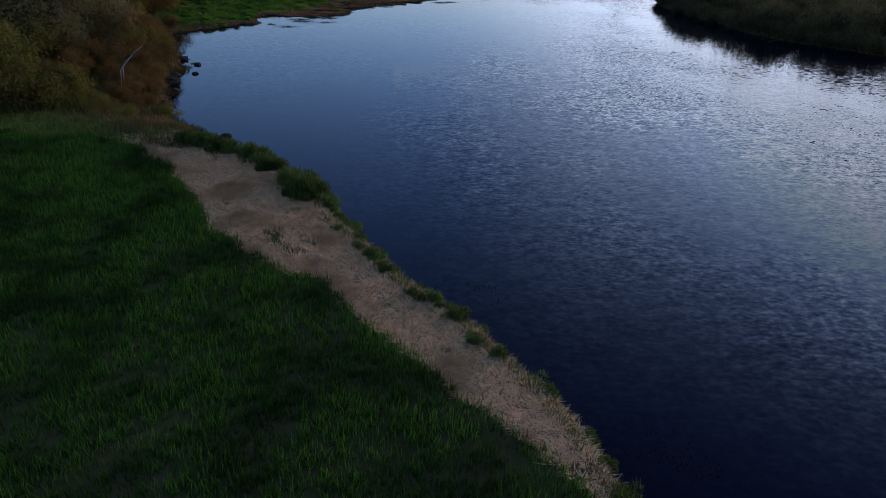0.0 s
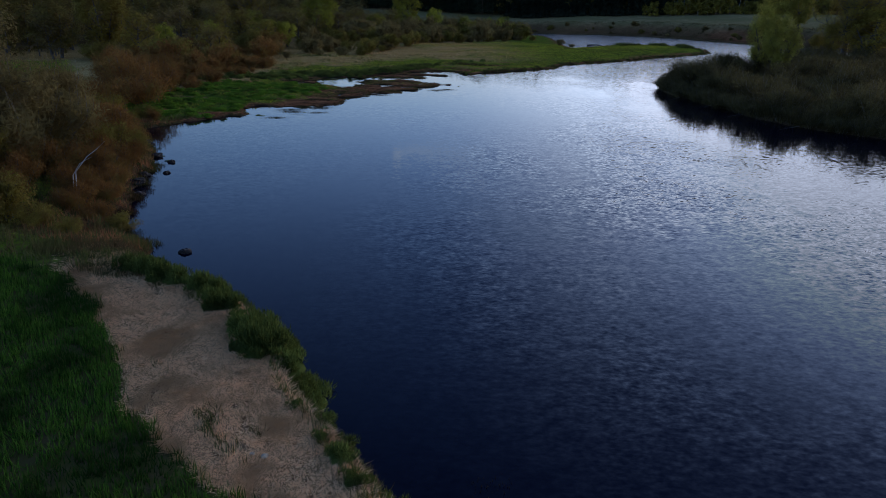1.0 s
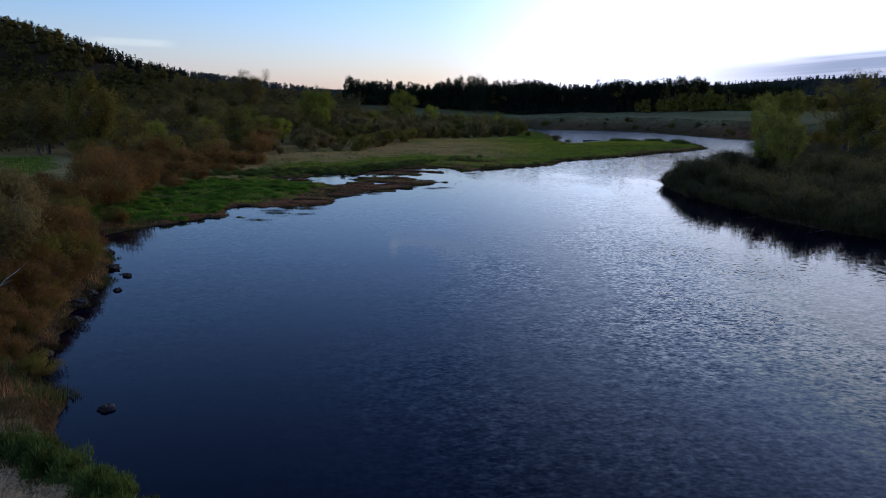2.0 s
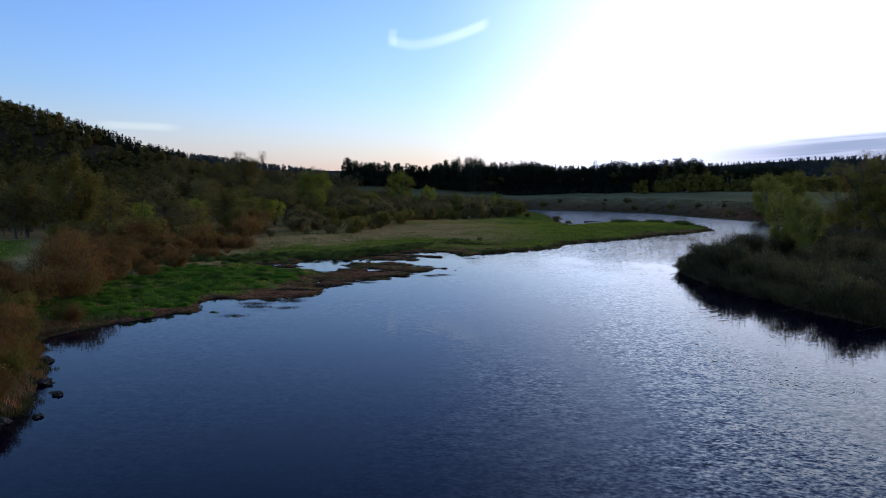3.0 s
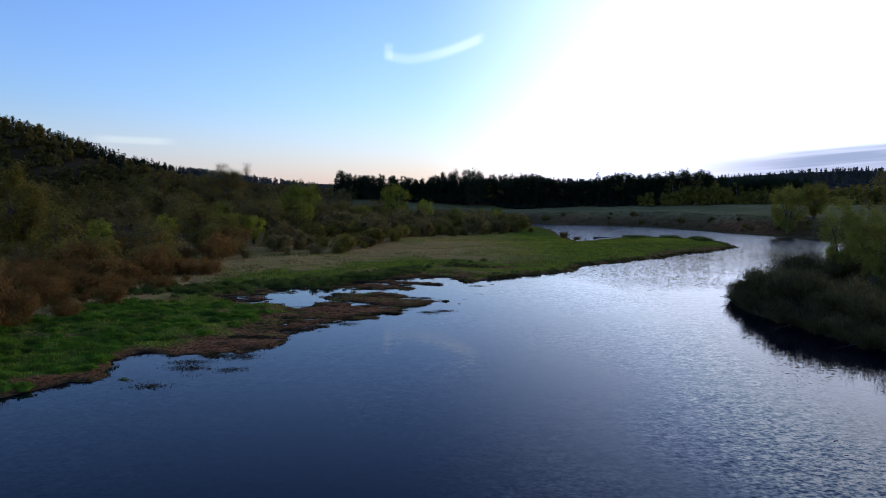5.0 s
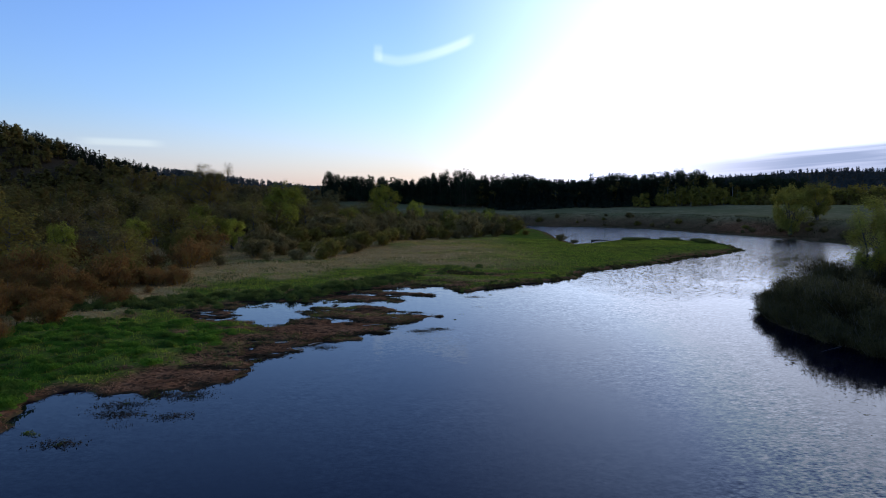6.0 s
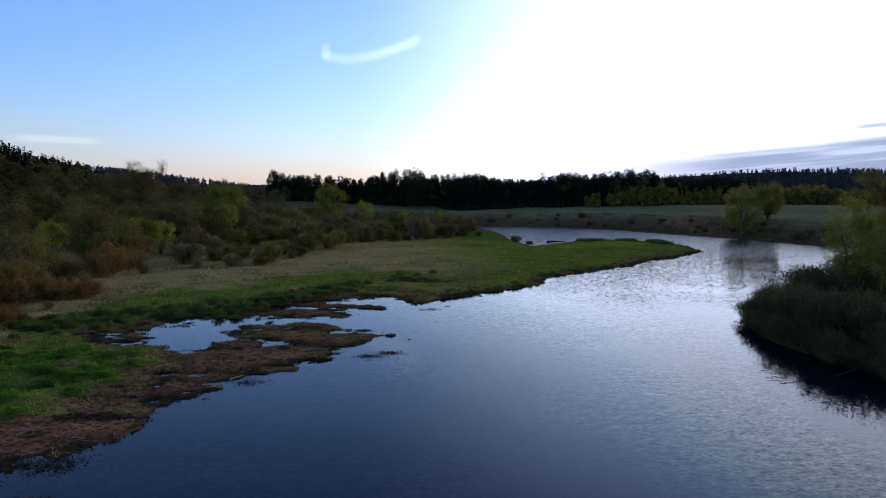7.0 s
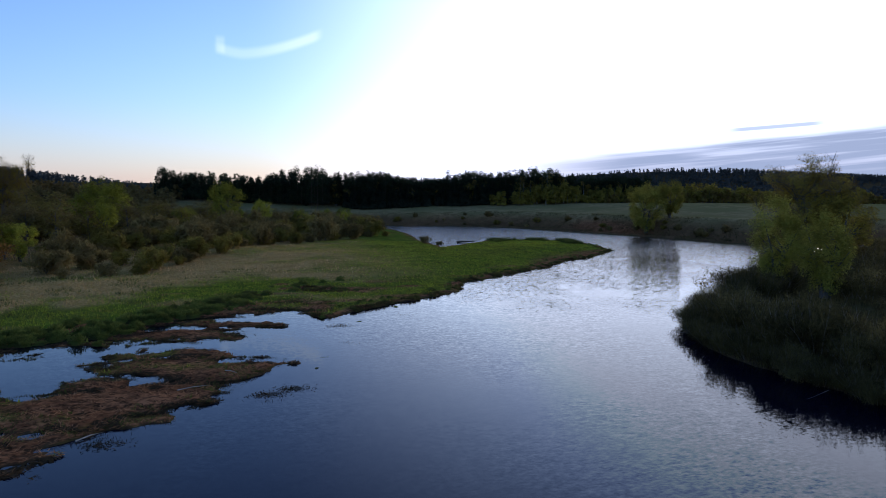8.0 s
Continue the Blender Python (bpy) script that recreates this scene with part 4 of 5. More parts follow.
# ---- woods ----
def pine_pieces(rng, x, y, z, tall, n=150, leaf=1.0):
    v, f = tube([(x, y, z - 0.5), (x + rng.normal(0, 0.2), y, z + tall * 0.5), (x + rng.normal(0, 0.3), y, z + tall * 0.96)], [0.2, 0.15, 0.04], 4)
    k = int(rng.integers(11, 15))
    t = np.linspace(0.18, 0.97, k)
    wide = tall * (0.2 - 0.12 * (t - 0.18) / 0.79) * rng.uniform(0.6, 1.25, k)
    az = rng.uniform(0, 6.28, k)
    c = np.stack([x + np.cos(az) * wide * 0.55, y + np.sin(az) * wide * 0.55, z + t * tall], -1)
    sp = np.stack([wide * 0.6, wide * 0.6, np.full(k, tall * 0.045)], -1)
    return (v, f), leaves(rng, c, sp, max(4, n // k), leaf, 0.5, 1.3)


def spruce_pieces(rng, x, y, z, tall, n=150, leaf=0.9):
    v, f = tube([(x, y, z - 0.5), (x, y, z + tall * 0.98)], [0.22, 0.03], 4)
    k = 12
    t = np.linspace(0.1, 0.98, k)
    wide = tall * 0.2 * (1.05 - t)
    c = np.stack([np.full(k, x), np.full(k, y), z + t * tall], -1)
    return (v, f), leaves(rng, c, np.stack([wide * 0.8, wide * 0.8, np.full(k, tall * 0.03)], -1), max(3, n // k), leaf, -0.5, 1.6)


def birch_pieces(rng, x, y, z, tall, n=150, leaf=0.9):
    v, f = tube([(x, y, z - 0.5), (x + rng.normal(0, 0.4), y, z + tall * 0.9)], [0.2, 0.04], 4)
    k = 9
    t = rng.uniform(0.14, 0.95, k)
    wide = tall * 0.22 * np.sqrt(np.clip(1.15 - t, 0.1, 1))
    az = rng.uniform(0, 6.28, k)
    c = np.stack([x + np.cos(az) * wide * 0.7, y + np.sin(az) * wide * 0.7, z + t * tall], -1)
    return (v, f), leaves(rng, c, np.stack([wide * 0.6, wide * 0.6, np.full(k, tall * 0.07)], -1), max(4, n // k), leaf, 0.4, 1.5)


def woods(name, label, spots, shape, m_leaf, m_bark, seed, n=150, leaf=1.0):
    """One object of many trees: spots are (x, y, height)."""
    rng = np.random.default_rng(seed)
    zs = land(np.array([p[0] for p in spots]), np.array([p[1] for p in spots]))[0]
    wood, green = [], []
    for (x, y, tall), z in zip(spots, zs):
        a, b = shape(rng, x, y, z, tall, n, leaf)
        wood.append(a)
        green.append(b)
    v1, f1 = joined(wood)
    f1 = np.concatenate([f1[:, :3], f1[:, [0, 2, 3]]])
    v2, f2 = joined(green)
    me = mesh_of(name, np.concatenate([v1, v2]), np.concatenate([f1, f2 + len(v1)]), [m_bark, m_leaf], False, [0] * len(f1) + [1] * len(f2))
    return tagged(new(name, me), label, "woods", kind="stuff")


M_SPRUCE = leaf_material("spruce_needles", (0.018, 0.026, 0.018), (0.026, 0.036, 0.022), (0.014, 0.02, 0.014))
M_BIRCH = leaf_material("birch_leaves", (0.25, 0.205, 0.036), (0.33, 0.27, 0.05), (0.19, 0.145, 0.032))
# distance haze is put into this leaf colour: paler and bluer than the spruces
M_HAZYWOOD = leaf_material("distant_woods", (0.062, 0.074, 0.07), (0.082, 0.096, 0.088), (0.054, 0.062, 0.062))
M_WHITEBARK = bark_material("birch_bark", (0.35, 0.33, 0.3), (0.5, 0.48, 0.45))
rng = random.Random(11)


def belt(x0, x1, front, depth, count, lo, hi):
    """Spots in a belt whose front edge is front(x)."""
    return [(x, front(x) + depth * rng.random() ** 1.4, rng.uniform(lo, hi) * (1 + 0.13 * math.sin(x / 23) + 0.1 * math.sin(x / 9.7))) for x in (rng.uniform(x0, x1) for _ in range(count))]


edge_of_wood = lambda x: np.interp(x, [-140, -60, 60, 180, 320, 420], [720, 640, 590, 575, 560, 600])
woods("pine_wood", "tall dark pine wood behind the far field", belt(-95, 284, edge_of_wood, 45, 600, 18, 23.5) + [(28, 588, 31), (32, 590, 29), (24, 592, 30)], pine_pieces, M_PINE, M_PINEBARK, 51, 400, 0.85)
woods("spruce_thicket", "dark undergrowth of young spruces in the pine wood", belt(-95, 286, lambda x: edge_of_wood(x) + 4, 40, 380, 9, 17), spruce_pieces, M_SPRUCE, M_BARK, 59, 160, 1.3)
woods("spruce_thicket", "dense dark young spruces along the field", belt(48, 172, lambda x: edge_of_wood(x) - 8, 8, 130, 10, 14), spruce_pieces, M_SPRUCE, M_BARK, 52, 260, 1.0)
woods("birch_grove", "yellow-green young birches in front of the pines", belt(152, 480, lambda x: edge_of_wood(x) - 22, 24, 290, 6, 11.5), birch_pieces, M_BIRCH, M_TWIG, 53, 170, 0.85)
woods("birch_grove", "olive-yellow taller birches beside the pine wood", belt(185, 520, lambda x: edge_of_wood(x) - 16, 26, 300, 9, 14), birch_pieces, M_BIRCH, M_TWIG, 63, 190, 0.95)
woods("thicket", "brownish scrub in front of the birches", belt(230, 520, lambda x: edge_of_wood(x) - 28, 12, 190, 5, 9), birch_pieces, M_TREE, M_BARK, 64, 120, 1.1)
woods("birch_grove", "pale budding birches among dark pines", belt(40, 300, lambda x: edge_of_wood(x) - 2, 10, 34, 14, 19), birch_pieces, M_OLIVE, M_WHITEBARK, 54, 260, 0.8)
hill = [(rng.uniform(-600, -235), rng.uniform(612, 690), rng.uniform(10, 15)) for _ in range(800)]
woods("conifer_wood", "dark pine wood along the top of the hill", hill[:480], pine_pieces, M_PINE, M_PINEBARK, 55, 150, 0.9)
woods("conifer_wood", "dark spruces along the top of the hill", hill[480:], spruce_pieces, M_SPRUCE, M_BARK, 67, 90, 1.0)
clear = lambda spots: [p for p in spots if inside_by(CLEARING, np.array([p[0]]), np.array([p[1]]))[0] < -3]
woods("deciduous_wood", "mixed brownish-green trees at the hill's foot", clear([(rng.uniform(-200, -112), rng.uniform(195, 470), rng.uniform(11, 16)) for _ in range(190)]), birch_pieces, M_TREE, M_BARK, 56, 420, 0.62)
woods("deciduous_wood", "brown-olive budding trees on the slope of the hill", [(rng.uniform(-540, -190), rng.uniform(500, 618), rng.uniform(11, 16)) for _ in range(900)], birch_pieces, M_TREE, M_BARK, 68, 110, 1.6)
woods("deciduous_wood", "olive-green trees on the floodplain below the hill", [(rng.uniform(-330, -175), rng.uniform(230, 480), rng.uniform(11, 17)) for _ in range(260)], birch_pieces, M_OLIVE, M_BARK, 69, 150, 0.9)
woods("distant_wood", "dark spruce wood along the distant ridge", [(rng.uniform(-420, -20), rng.uniform(760, 850), rng.uniform(6.5, 9.5)) for _ in range(900)], spruce_pieces, M_HAZYWOOD, M_BARK, 70, 50, 1.2)
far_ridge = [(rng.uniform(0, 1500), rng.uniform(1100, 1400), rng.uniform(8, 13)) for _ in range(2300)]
woods("distant_wood", "far ridge covered with dark conifer wood", far_ridge, spruce_pieces, M_HAZYWOOD, M_BARK, 57, 36, 1.9)
woods("distant_wood", "mixed wood on rising ground beyond the fields", [(rng.uniform(280, 900), rng.uniform(660, 1130), rng.uniform(12, 19)) for _ in range(520)], birch_pieces, M_HAZYWOOD, M_BARK, 65, 60, 2.6)
woods("distant_wood", "bare brownish wood on the skyline beyond the meadow", [(rng.uniform(-260, -70), rng.uniform(580, 740), rng.uniform(8, 12)) for _ in range(300)], birch_pieces, M_GREY, M_BARK, 66, 110, 1.1)


# ---- low growth ----
def blades(rng, x, y, z, long, wide, lean, flat=False, lie=None):
    """One three-cornered blade at each place."""
    n = len(x)
    az, tilt = rng.uniform(0, 6.283, n), (rng.uniform(1.2, 1.58, n) if flat else np.minimum(np.abs(rng.normal(0, lean, n)), 1.5))
    if lie is not None:
        az = lie + rng.normal(0, 0.3, n)
    k = long * rng.uniform(0.6, 1.3, n)
    side = az + 1.57 + rng.normal(0, 0.3, n) if flat else rng.uniform(0, 6.283, n)
    dx, dy = np.cos(side) * wide / 2, np.sin(side) * wide / 2
    base = np.stack([x, y, z], -1)
    tip = base + np.stack([np.cos(az) * np.sin(tilt) * k, np.sin(az) * np.sin(tilt) * k, np.cos(tilt) * k], -1)
    off = np.stack([dx, dy, np.zeros(n)], -1)
    return np.stack([base - off, base + off, tip], 1).reshape(-1, 3), np.arange(3 * n).reshape(-1, 3)


def growth(name, label, category, material, seed, count, box, keep, tuft, long, wide, lean, flat=False, low=0.03):
    """Grass as one object: tufts of blades strewn in a box where keep() allows."""
    rng = np.random.default_rng(seed)
    x, y = rng.uniform(box[0], box[1], count), rng.uniform(box[2], box[3], count)
    h, z = land(x, y)
    ok = keep(x, y, h, z, rng.random(count)) & (h > low)
    lie = np.repeat(rng.uniform(0, 6.283, int(ok.sum())), tuft)
    x, y, h = (np.repeat(v[ok], tuft) for v in (x, y, h))
    x, y = x + rng.normal(0, long * 0.25, len(x)), y + rng.normal(0, long * 0.25, len(x))
    v, f = blades(rng, x, y, h + (0.03 if flat else -0.03), long, wide, lean, flat, lie if flat else None)
    return tagged(new(name, mesh_of(name, v, f, material)), label, category, kind="stuff")


def green_spot(x, y):
    """Where green herbs have come up through the dead straw."""
    return (inside_by(FIELD, x, y) < -1.2) & (value_noise(x, y, 3.4, 91) + 0.6 * value_noise(x, y, 1.1, 92) + 0.9 * smooth(42, 46, y + 1.2 * value_noise(x, y, 2, 94)) > 0.42)


growth("field_grass", "dark green young cereal field", "grass", M_FIELD, 61, 80000, (-46, 6, 6, 47), lambda x, y, h, z, r: (z["field"] > 0.5) & (r < (0.75 + 0.4 * value_noise(x, y, 0.8, 77)) * smooth(-47, -33, x) * smooth(2, 14, y)), 5, 0.42, 0.045, 0.4)
growth("field_grass", "dark green young cereal field beyond the bank", "grass", M_FIELD, 60, 46000, (-100, 30, -60, 50), lambda x, y, h, z, r: (z["field"] > 0.5) & (r > smooth(-47, -33, x) * smooth(2, 14, y)), 3, 0.45, 0.2, 0.6)
growth("clearing_grass", "green grass of a clearing among the trees", "grass", M_MEADOW, 77, 9000, (-190, -70, 130, 315), lambda x, y, h, z, r: inside_by(CLEARING, x, y) > 0, 2, 0.5, 0.3, 0.7)
growth("strip_grass", "patches of green herbs in the dead straw", "grass", M_SCRUB, 78, 60000, (-24, 9, 4, 50), lambda x, y, h, z, r: (z["field"] < 0.5) & (z["sl"] > 0.8) & green_spot(x, y), 5, 0.4, 0.04, 0.7)
growth("dry_straw", "flattened pale dead reed straw", "straw", M_STRAW, 62, 330000, (-24, 14, -4, 50), lambda x, y, h, z, r: (z["field"] < 0.5) & (z["sl"] > 1.1) & (~green_spot(x, y) | (r < 0.25)) & (r < np.maximum(0.3, 0.62 + 0.6 * value_noise(x, y, 1.7, 78) + 0.5 * value_noise(x, y, 0.6, 79)) * smooth(-22, -18, x)), 9, 0.36, 0.034, 1.35, True)
growth("bank_grass", "rough green grass on the steep bank", "grass", M_SCRUB, 63, 130000, (-32, 14, -4, 56), lambda x, y, h, z, r: (z["field"] < 0.5) & (z["sl"] < 1.7) & (z["sl"] > -0.2), 4, 0.4, 0.04, 0.7)
growth("meadow_grass", "fresh green grass of the flood meadow", "grass", M_MEADOW, 64, 130000, (-62, 110, 100, 350), lambda x, y, h, z, r: (z["sl"] > 0.3) & (z["w_flat"] > 0.5) & (r > z["hay"] * 1.05) & (r > z["mud"] * 1.5) & (x > -62), 2, 0.36, 0.12, 0.7)
growth("dry_grass", "pale dry grass on the flood meadow", "grass", M_DRYGRASS, 65, 120000, (-70, 40, 104, 330), lambda x, y, h, z, r: (z["sl"] > 3) & (z["w_flat"] > 0.5) & (r < z["hay"]), 1, 0.4, 0.12, 0.9)
growth("bank_litter", "reddish-brown dead herbs on the overgrown bank", "litter", M_LITTER, 79, 30000, (-46, -16, 48, 110), lambda x, y, h, z, r: (z["w_bank"] > 0.3) & (z["sl"] > 0.1) & (z["sl"] < 6), 3, 0.5, 0.06, 1.0)
growth("bank_roots", "dark roots and sedge at the foot of the bank", "undergrowth", M_SHORE, 80, 60000, (-46, -16, 46, 112), lambda x, y, h, z, r: (z["w_bank"] > 0.2) & (z["sl"] > -0.7) & (z["sl"] < 0.7) & (value_noise(x, y, 2.6, 93) > -0.15), 4, 0.45, 0.07, 0.8, False, -0.2)
growth("bank_scrub", "rough brown and green herbs on the overgrown bank", "grass", M_SCRUB, 66, 16000, (-62, -14, 41, 108), lambda x, y, h, z, r: (z["field"] < 0.5) & ((z["w_bank"] > 0.3) | (x < -19)) & (z["sl"] > -0.2), 4, 0.65, 0.08, 0.7)
growth("mud_litter", "brown dead plant litter on the mud", "litter", M_LITTER, 67, 46000, (-42, 8, 108, 206), lambda x, y, h, z, r: z["mud"] > r * 0.7, 2, 0.5, 0.07, 1.3, True)
growth("wooded_bank_undergrowth", "dark undergrowth of the shrubby bank", "undergrowth", M_DARK, 68, 22000, (43, 120, 92, 230), lambda x, y, h, z, r: (z["sr"] > -0.3) & (z["sr"] < 26), 3, 0.8, 0.12, 0.7)
growth("far_bank_scrub", "low scrub on the steep far bank", "undergrowth", M_DARK, 69, 150000, (0, 330, 300, 560), lambda x, y, h, z, r: (z["sf"] > 0.2) & (z["sf"] < 24) & (r < 0.25 + 0.9 * smooth(-0.2, 0.5, value_noise(x, y, 9, 97))), 2, 0.8, 0.16, 0.7)


def tussocks(name, label, group, meshes, spots, seed, flat=1.0):
    rng = random.Random(seed)
    for x, y, s in spots:
        ob = new(name, rng.choice(meshes))
        ob.matrix_basis = pose(x, y, max(height(x, y), -0.12) - 0.02, 0, 0, rng.uniform(0, 360)) @ Matrix.Diagonal((s * rng.uniform(0.8, 1.25), s, s * flat * rng.uniform(0.8, 1.2), 1))
        tagged(ob, label, "tussock", group)


rng = random.Random(21)


def fuzzy_mound(seed, wide, tall, n, blade, material, loose=0.4):
    """A low rounded bush of short upright shoots."""
    rng = np.random.default_rng(seed)
    heads = np.stack([np.clip(rng.normal(0, loose, 7), -0.6, 0.6) * wide, np.clip(rng.normal(0, loose, 7), -0.6, 0.6) * wide, rng.uniform(0.0, 0.4, 7) * tall], -1)
    heads[:, 2] *= 1 - 0.8 * np.hypot(heads[:, 0], heads[:, 1]) / wide
    c = np.repeat(heads, n // 7, 0)
    d = rng.normal(size=c.shape)
    d[:, 2] = np.abs(d[:, 2])
    d /= np.linalg.norm(d, axis=1, keepdims=True)
    base = c + d * np.array([0.4 * wide, 0.4 * wide, 0.42 * tall]) * rng.uniform(0.6, 1.0, (len(c), 1))
    tip = base + (d + np.array([0, 0, 0.9]) + rng.normal(0, 0.3, c.shape)) * 0.1 * tall * rng.uniform(0.5, 1.2, (len(c), 1))
    side = rng.normal(size=c.shape)
    side *= blade / np.linalg.norm(side, axis=1, keepdims=True)
    v = np.stack([base - side, base + side, tip], 1).reshape(-1, 3)
    # the earthy mound inside
    mv, mf = [], []
    for i, t in enumerate(np.linspace(0, 1.45, 4)):
        for j in range(9):
            w = 2 * math.pi * j / 9
            q = 0.72 * wide * math.cos(t) * (1 + 0.2 * math.sin(3 * w + seed))
            mv.append((q * math.cos(w), q * math.sin(w), 0.4 * tall * math.sin(t) - 0.08))
            if i:
                a, b = (i - 1) * 9 + j, (i - 1) * 9 + (j + 1) % 9
                mf += [(a, b, b + 9), (a, b + 9, a + 9)]
    return mesh_of("hummock", *joined([(v, np.arange(len(v)).reshape(-1, 3)), (np.array(mv), np.array(mf))]), material)


HUMMOCKS = [fuzzy_mound(s, 0.8, 0.95, 900, 0.025, M_HUMMOCK) for s in (1, 2, 3)]
SEDGES = [fuzzy_mound(s, 0.85, 0.75, 340, 0.045, M_SEDGE, 0.25) for s in (4, 5, 6)]
spots = []
for (ax, ay), (bx, by) in zip(LEFT_SHORE[2:14], LEFT_SHORE[3:15]):
    thick = ay > 31
    n = round(math.hypot(bx - ax, by - ay) * (3.8 if thick else 2.2))
    for i in range(n):
        u, d = rng.random(), (rng.uniform(-0.1, 2.3) if thick else rng.uniform(0.4, 1.7))
        spots.append((ax + (bx - ax) * u - 0.85 * d, ay + (by - ay) * u - 0.5 * d, rng.uniform(0.75, 1.6) if thick else rng.uniform(0.4, 0.85)))
tussocks("grass_hummock", "rounded green grass hummock on the river bank", "bank hummocks", HUMMOCKS, spots, 1)
spots = []
for (ax, ay), (bx, by), n in (((-56, 160), (-31, 176), 150), ((-31, 176), (-20, 183), 110), ((-20, 183), (-6, 206), 120), ((-6, 206), (10, 226), 16)):
    for i in range(n):
        u = rng.random()
        spots.append((ax + (bx - ax) * u + rng.gauss(0, 1.6), ay + (by - ay) * u + rng.gauss(0, 3), rng.uniform(0.8, 1.9)))
for (ax, ay), (bx, by) in zip(POINT_SHORE[:11], POINT_SHORE[1:12]):
    for i in range(8):
        u, d = rng.random(), rng.uniform(0.3, 5)
        spots.append((ax + (bx - ax) * u - 0.6 * d, ay + (by - ay) * u + 0.75 * d, rng.uniform(0.4, 1.0)))
spots = [p for p in spots if height(p[0], p[1]) > 0.02]
spots.sort(key=lambda p: p[1])
tussocks("sedge_tussock", "dark green sedge tussock in wet ground", "sedge tussocks", SEDGES, spots[:280], 2)


def bed_of(name, label, category, meshes, spots, material, seed):
    """One bed of many clumps, too many to count."""
    bed, rng = [], random.Random(seed)
    for x, y, s in spots:
        me = rng.choice(meshes)
        co = np.empty(3 * len(me.vertices), np.float32)
        me.vertices.foreach_get("co", co)
        co = co.reshape(-1, 3) * s
        w = rng.uniform(0, 6.283)
        co = np.stack([co[:, 0] * math.cos(w) - co[:, 1] * math.sin(w) + x, co[:, 0] * math.sin(w) + co[:, 1] * math.cos(w) + y, co[:, 2] + height(x, y) - 0.02], -1)
        tri = np.empty(len(me.loops), np.int32)
        me.loops.foreach_get("vertex_index", tri)
        bed.append((co, tri.reshape(-1, 3)))
    return tagged(new(name, mesh_of(name, *joined(bed), material)), label, category, kind="stuff")


bed_of("sedge_bed", "dark green sedge tussocks on the far point", "sedge", SEDGES, spots[280:], M_SEDGE, 2)
rng = random.Random(33)
MEADOW_MOUNDS = [fuzzy_mound(s, 1.0, 0.55, 420, 0.06, M_LUSH) for s in (7, 8, 9)]
spots = [(x, y, rng.uniform(0.8, 1.7)) for x, y in ((rng.uniform(-52, -24), rng.uniform(104, 158)) for _ in range(420)) if inside_by(LUSH, np.array([x]), np.array([y]))[0] > 0.5 and height(x, y) > 0.1]
bed_of("meadow_hummocks", "lush bright green grass hummocks on the flood meadow", "grass", MEADOW_MOUNDS, spots, M_LUSH, 4)
ISLETS = [(-17.2, 52, 0.8), (-27.6, 74.7, 0.8), (-29.2, 80.2, 0.9), (-26.6, 66.4, 0.6), (-28, 70, 0.7), (-29.5, 76.5, 0.9), (-31, 82.5, 1.0), (-20.6, 53.5, 0.8), (-25, 111, 1.0), (-28, 113, 1.2), (-22, 117, 0.8),
          (-20, 122, 1.1), (-18, 119.5, 0.7), (10, 183, 0.9), (17, 194.5, 1.0), (3, 158.5, 0.8), (4, 163, 0.9), (2.5, 155, 0.6), (25, 200, 0.8), (-24.5, 120, 0.9), (2.3, 28.6, 0.5)]
tussocks("water_tussock", "dark tussock standing in the shallow river", "tussocks in the water", SEDGES, [(x, y, 0.75 * s) for x, y, s in ISLETS], 3, 0.6)


def stick(name, label, path, radius, material):
    v, f = tube(path, [radius * (1 - 0.7 * i / (len(path) - 1)) for i in range(len(path))], 6)
    return tagged(new(name, mesh_of(name, v, f, material, True)), label, "dead wood")


stick("dead_birch_trunk", "pale dead birch trunk leaning out of the bank shrubs", [(-28.3, 60.0, height(-28.3, 60) - 0.1), (-28.1, 60.1, 3.5), (-27.1, 60.3, 4.7), (-26.4, 60.4, 5.2), (-25.8, 60.7, 5.8)], 0.055, M_PALE)
stick("dead_birch_trunk", "forked pale dead birch pole in the bank shrubs", [(-28.6, 60.1, height(-28.6, 60.1) - 0.1), (-28.4, 60.2, 3.2), (-27.8, 60.3, 4.1), (-26.9, 60.5, 4.6)], 0.05, M_PALE)
for i, (dx, dz) in enumerate([(-2.2, 0.9), (-1.7, 0.4), (-2.6, 0.5), (-1.4, 1.5)]):
    stick("driftwood_branch", "dark dead branch reaching from the bank over the water", [(48.5, 163.5 + i * 0.5, 0.5), (48.5 + dx * 0.5, 163.2 + i * 0.4, 0.5 + dz * 0.3), (48.5 + dx, 162.8 + i * 0.3, 0.4 + dz)], 0.1, M_BARK)


def stone(x, y, size, seed):
    bm = bmesh.new()
    bmesh.ops.create_icosphere(bm, subdivisions=2, radius=size)
    for v in bm.verts:
        v.co *= 1 + 0.25 * noise.noise(v.co / size * 1.3 + Vector((seed, 0, 0)))
        v.co.z *= 0.6
    me = bpy.data.meshes.new("stone")
    bm.to_mesh(me)
    bm.free()
    me.materials.append(M_STONE)
    ob = new("stone", me)
    ob.location = (x, y, height(x, y) + size * 0.35)
    return tagged(ob, "pale weathered stone lying in the dry straw", "stone", "stones on the bank")


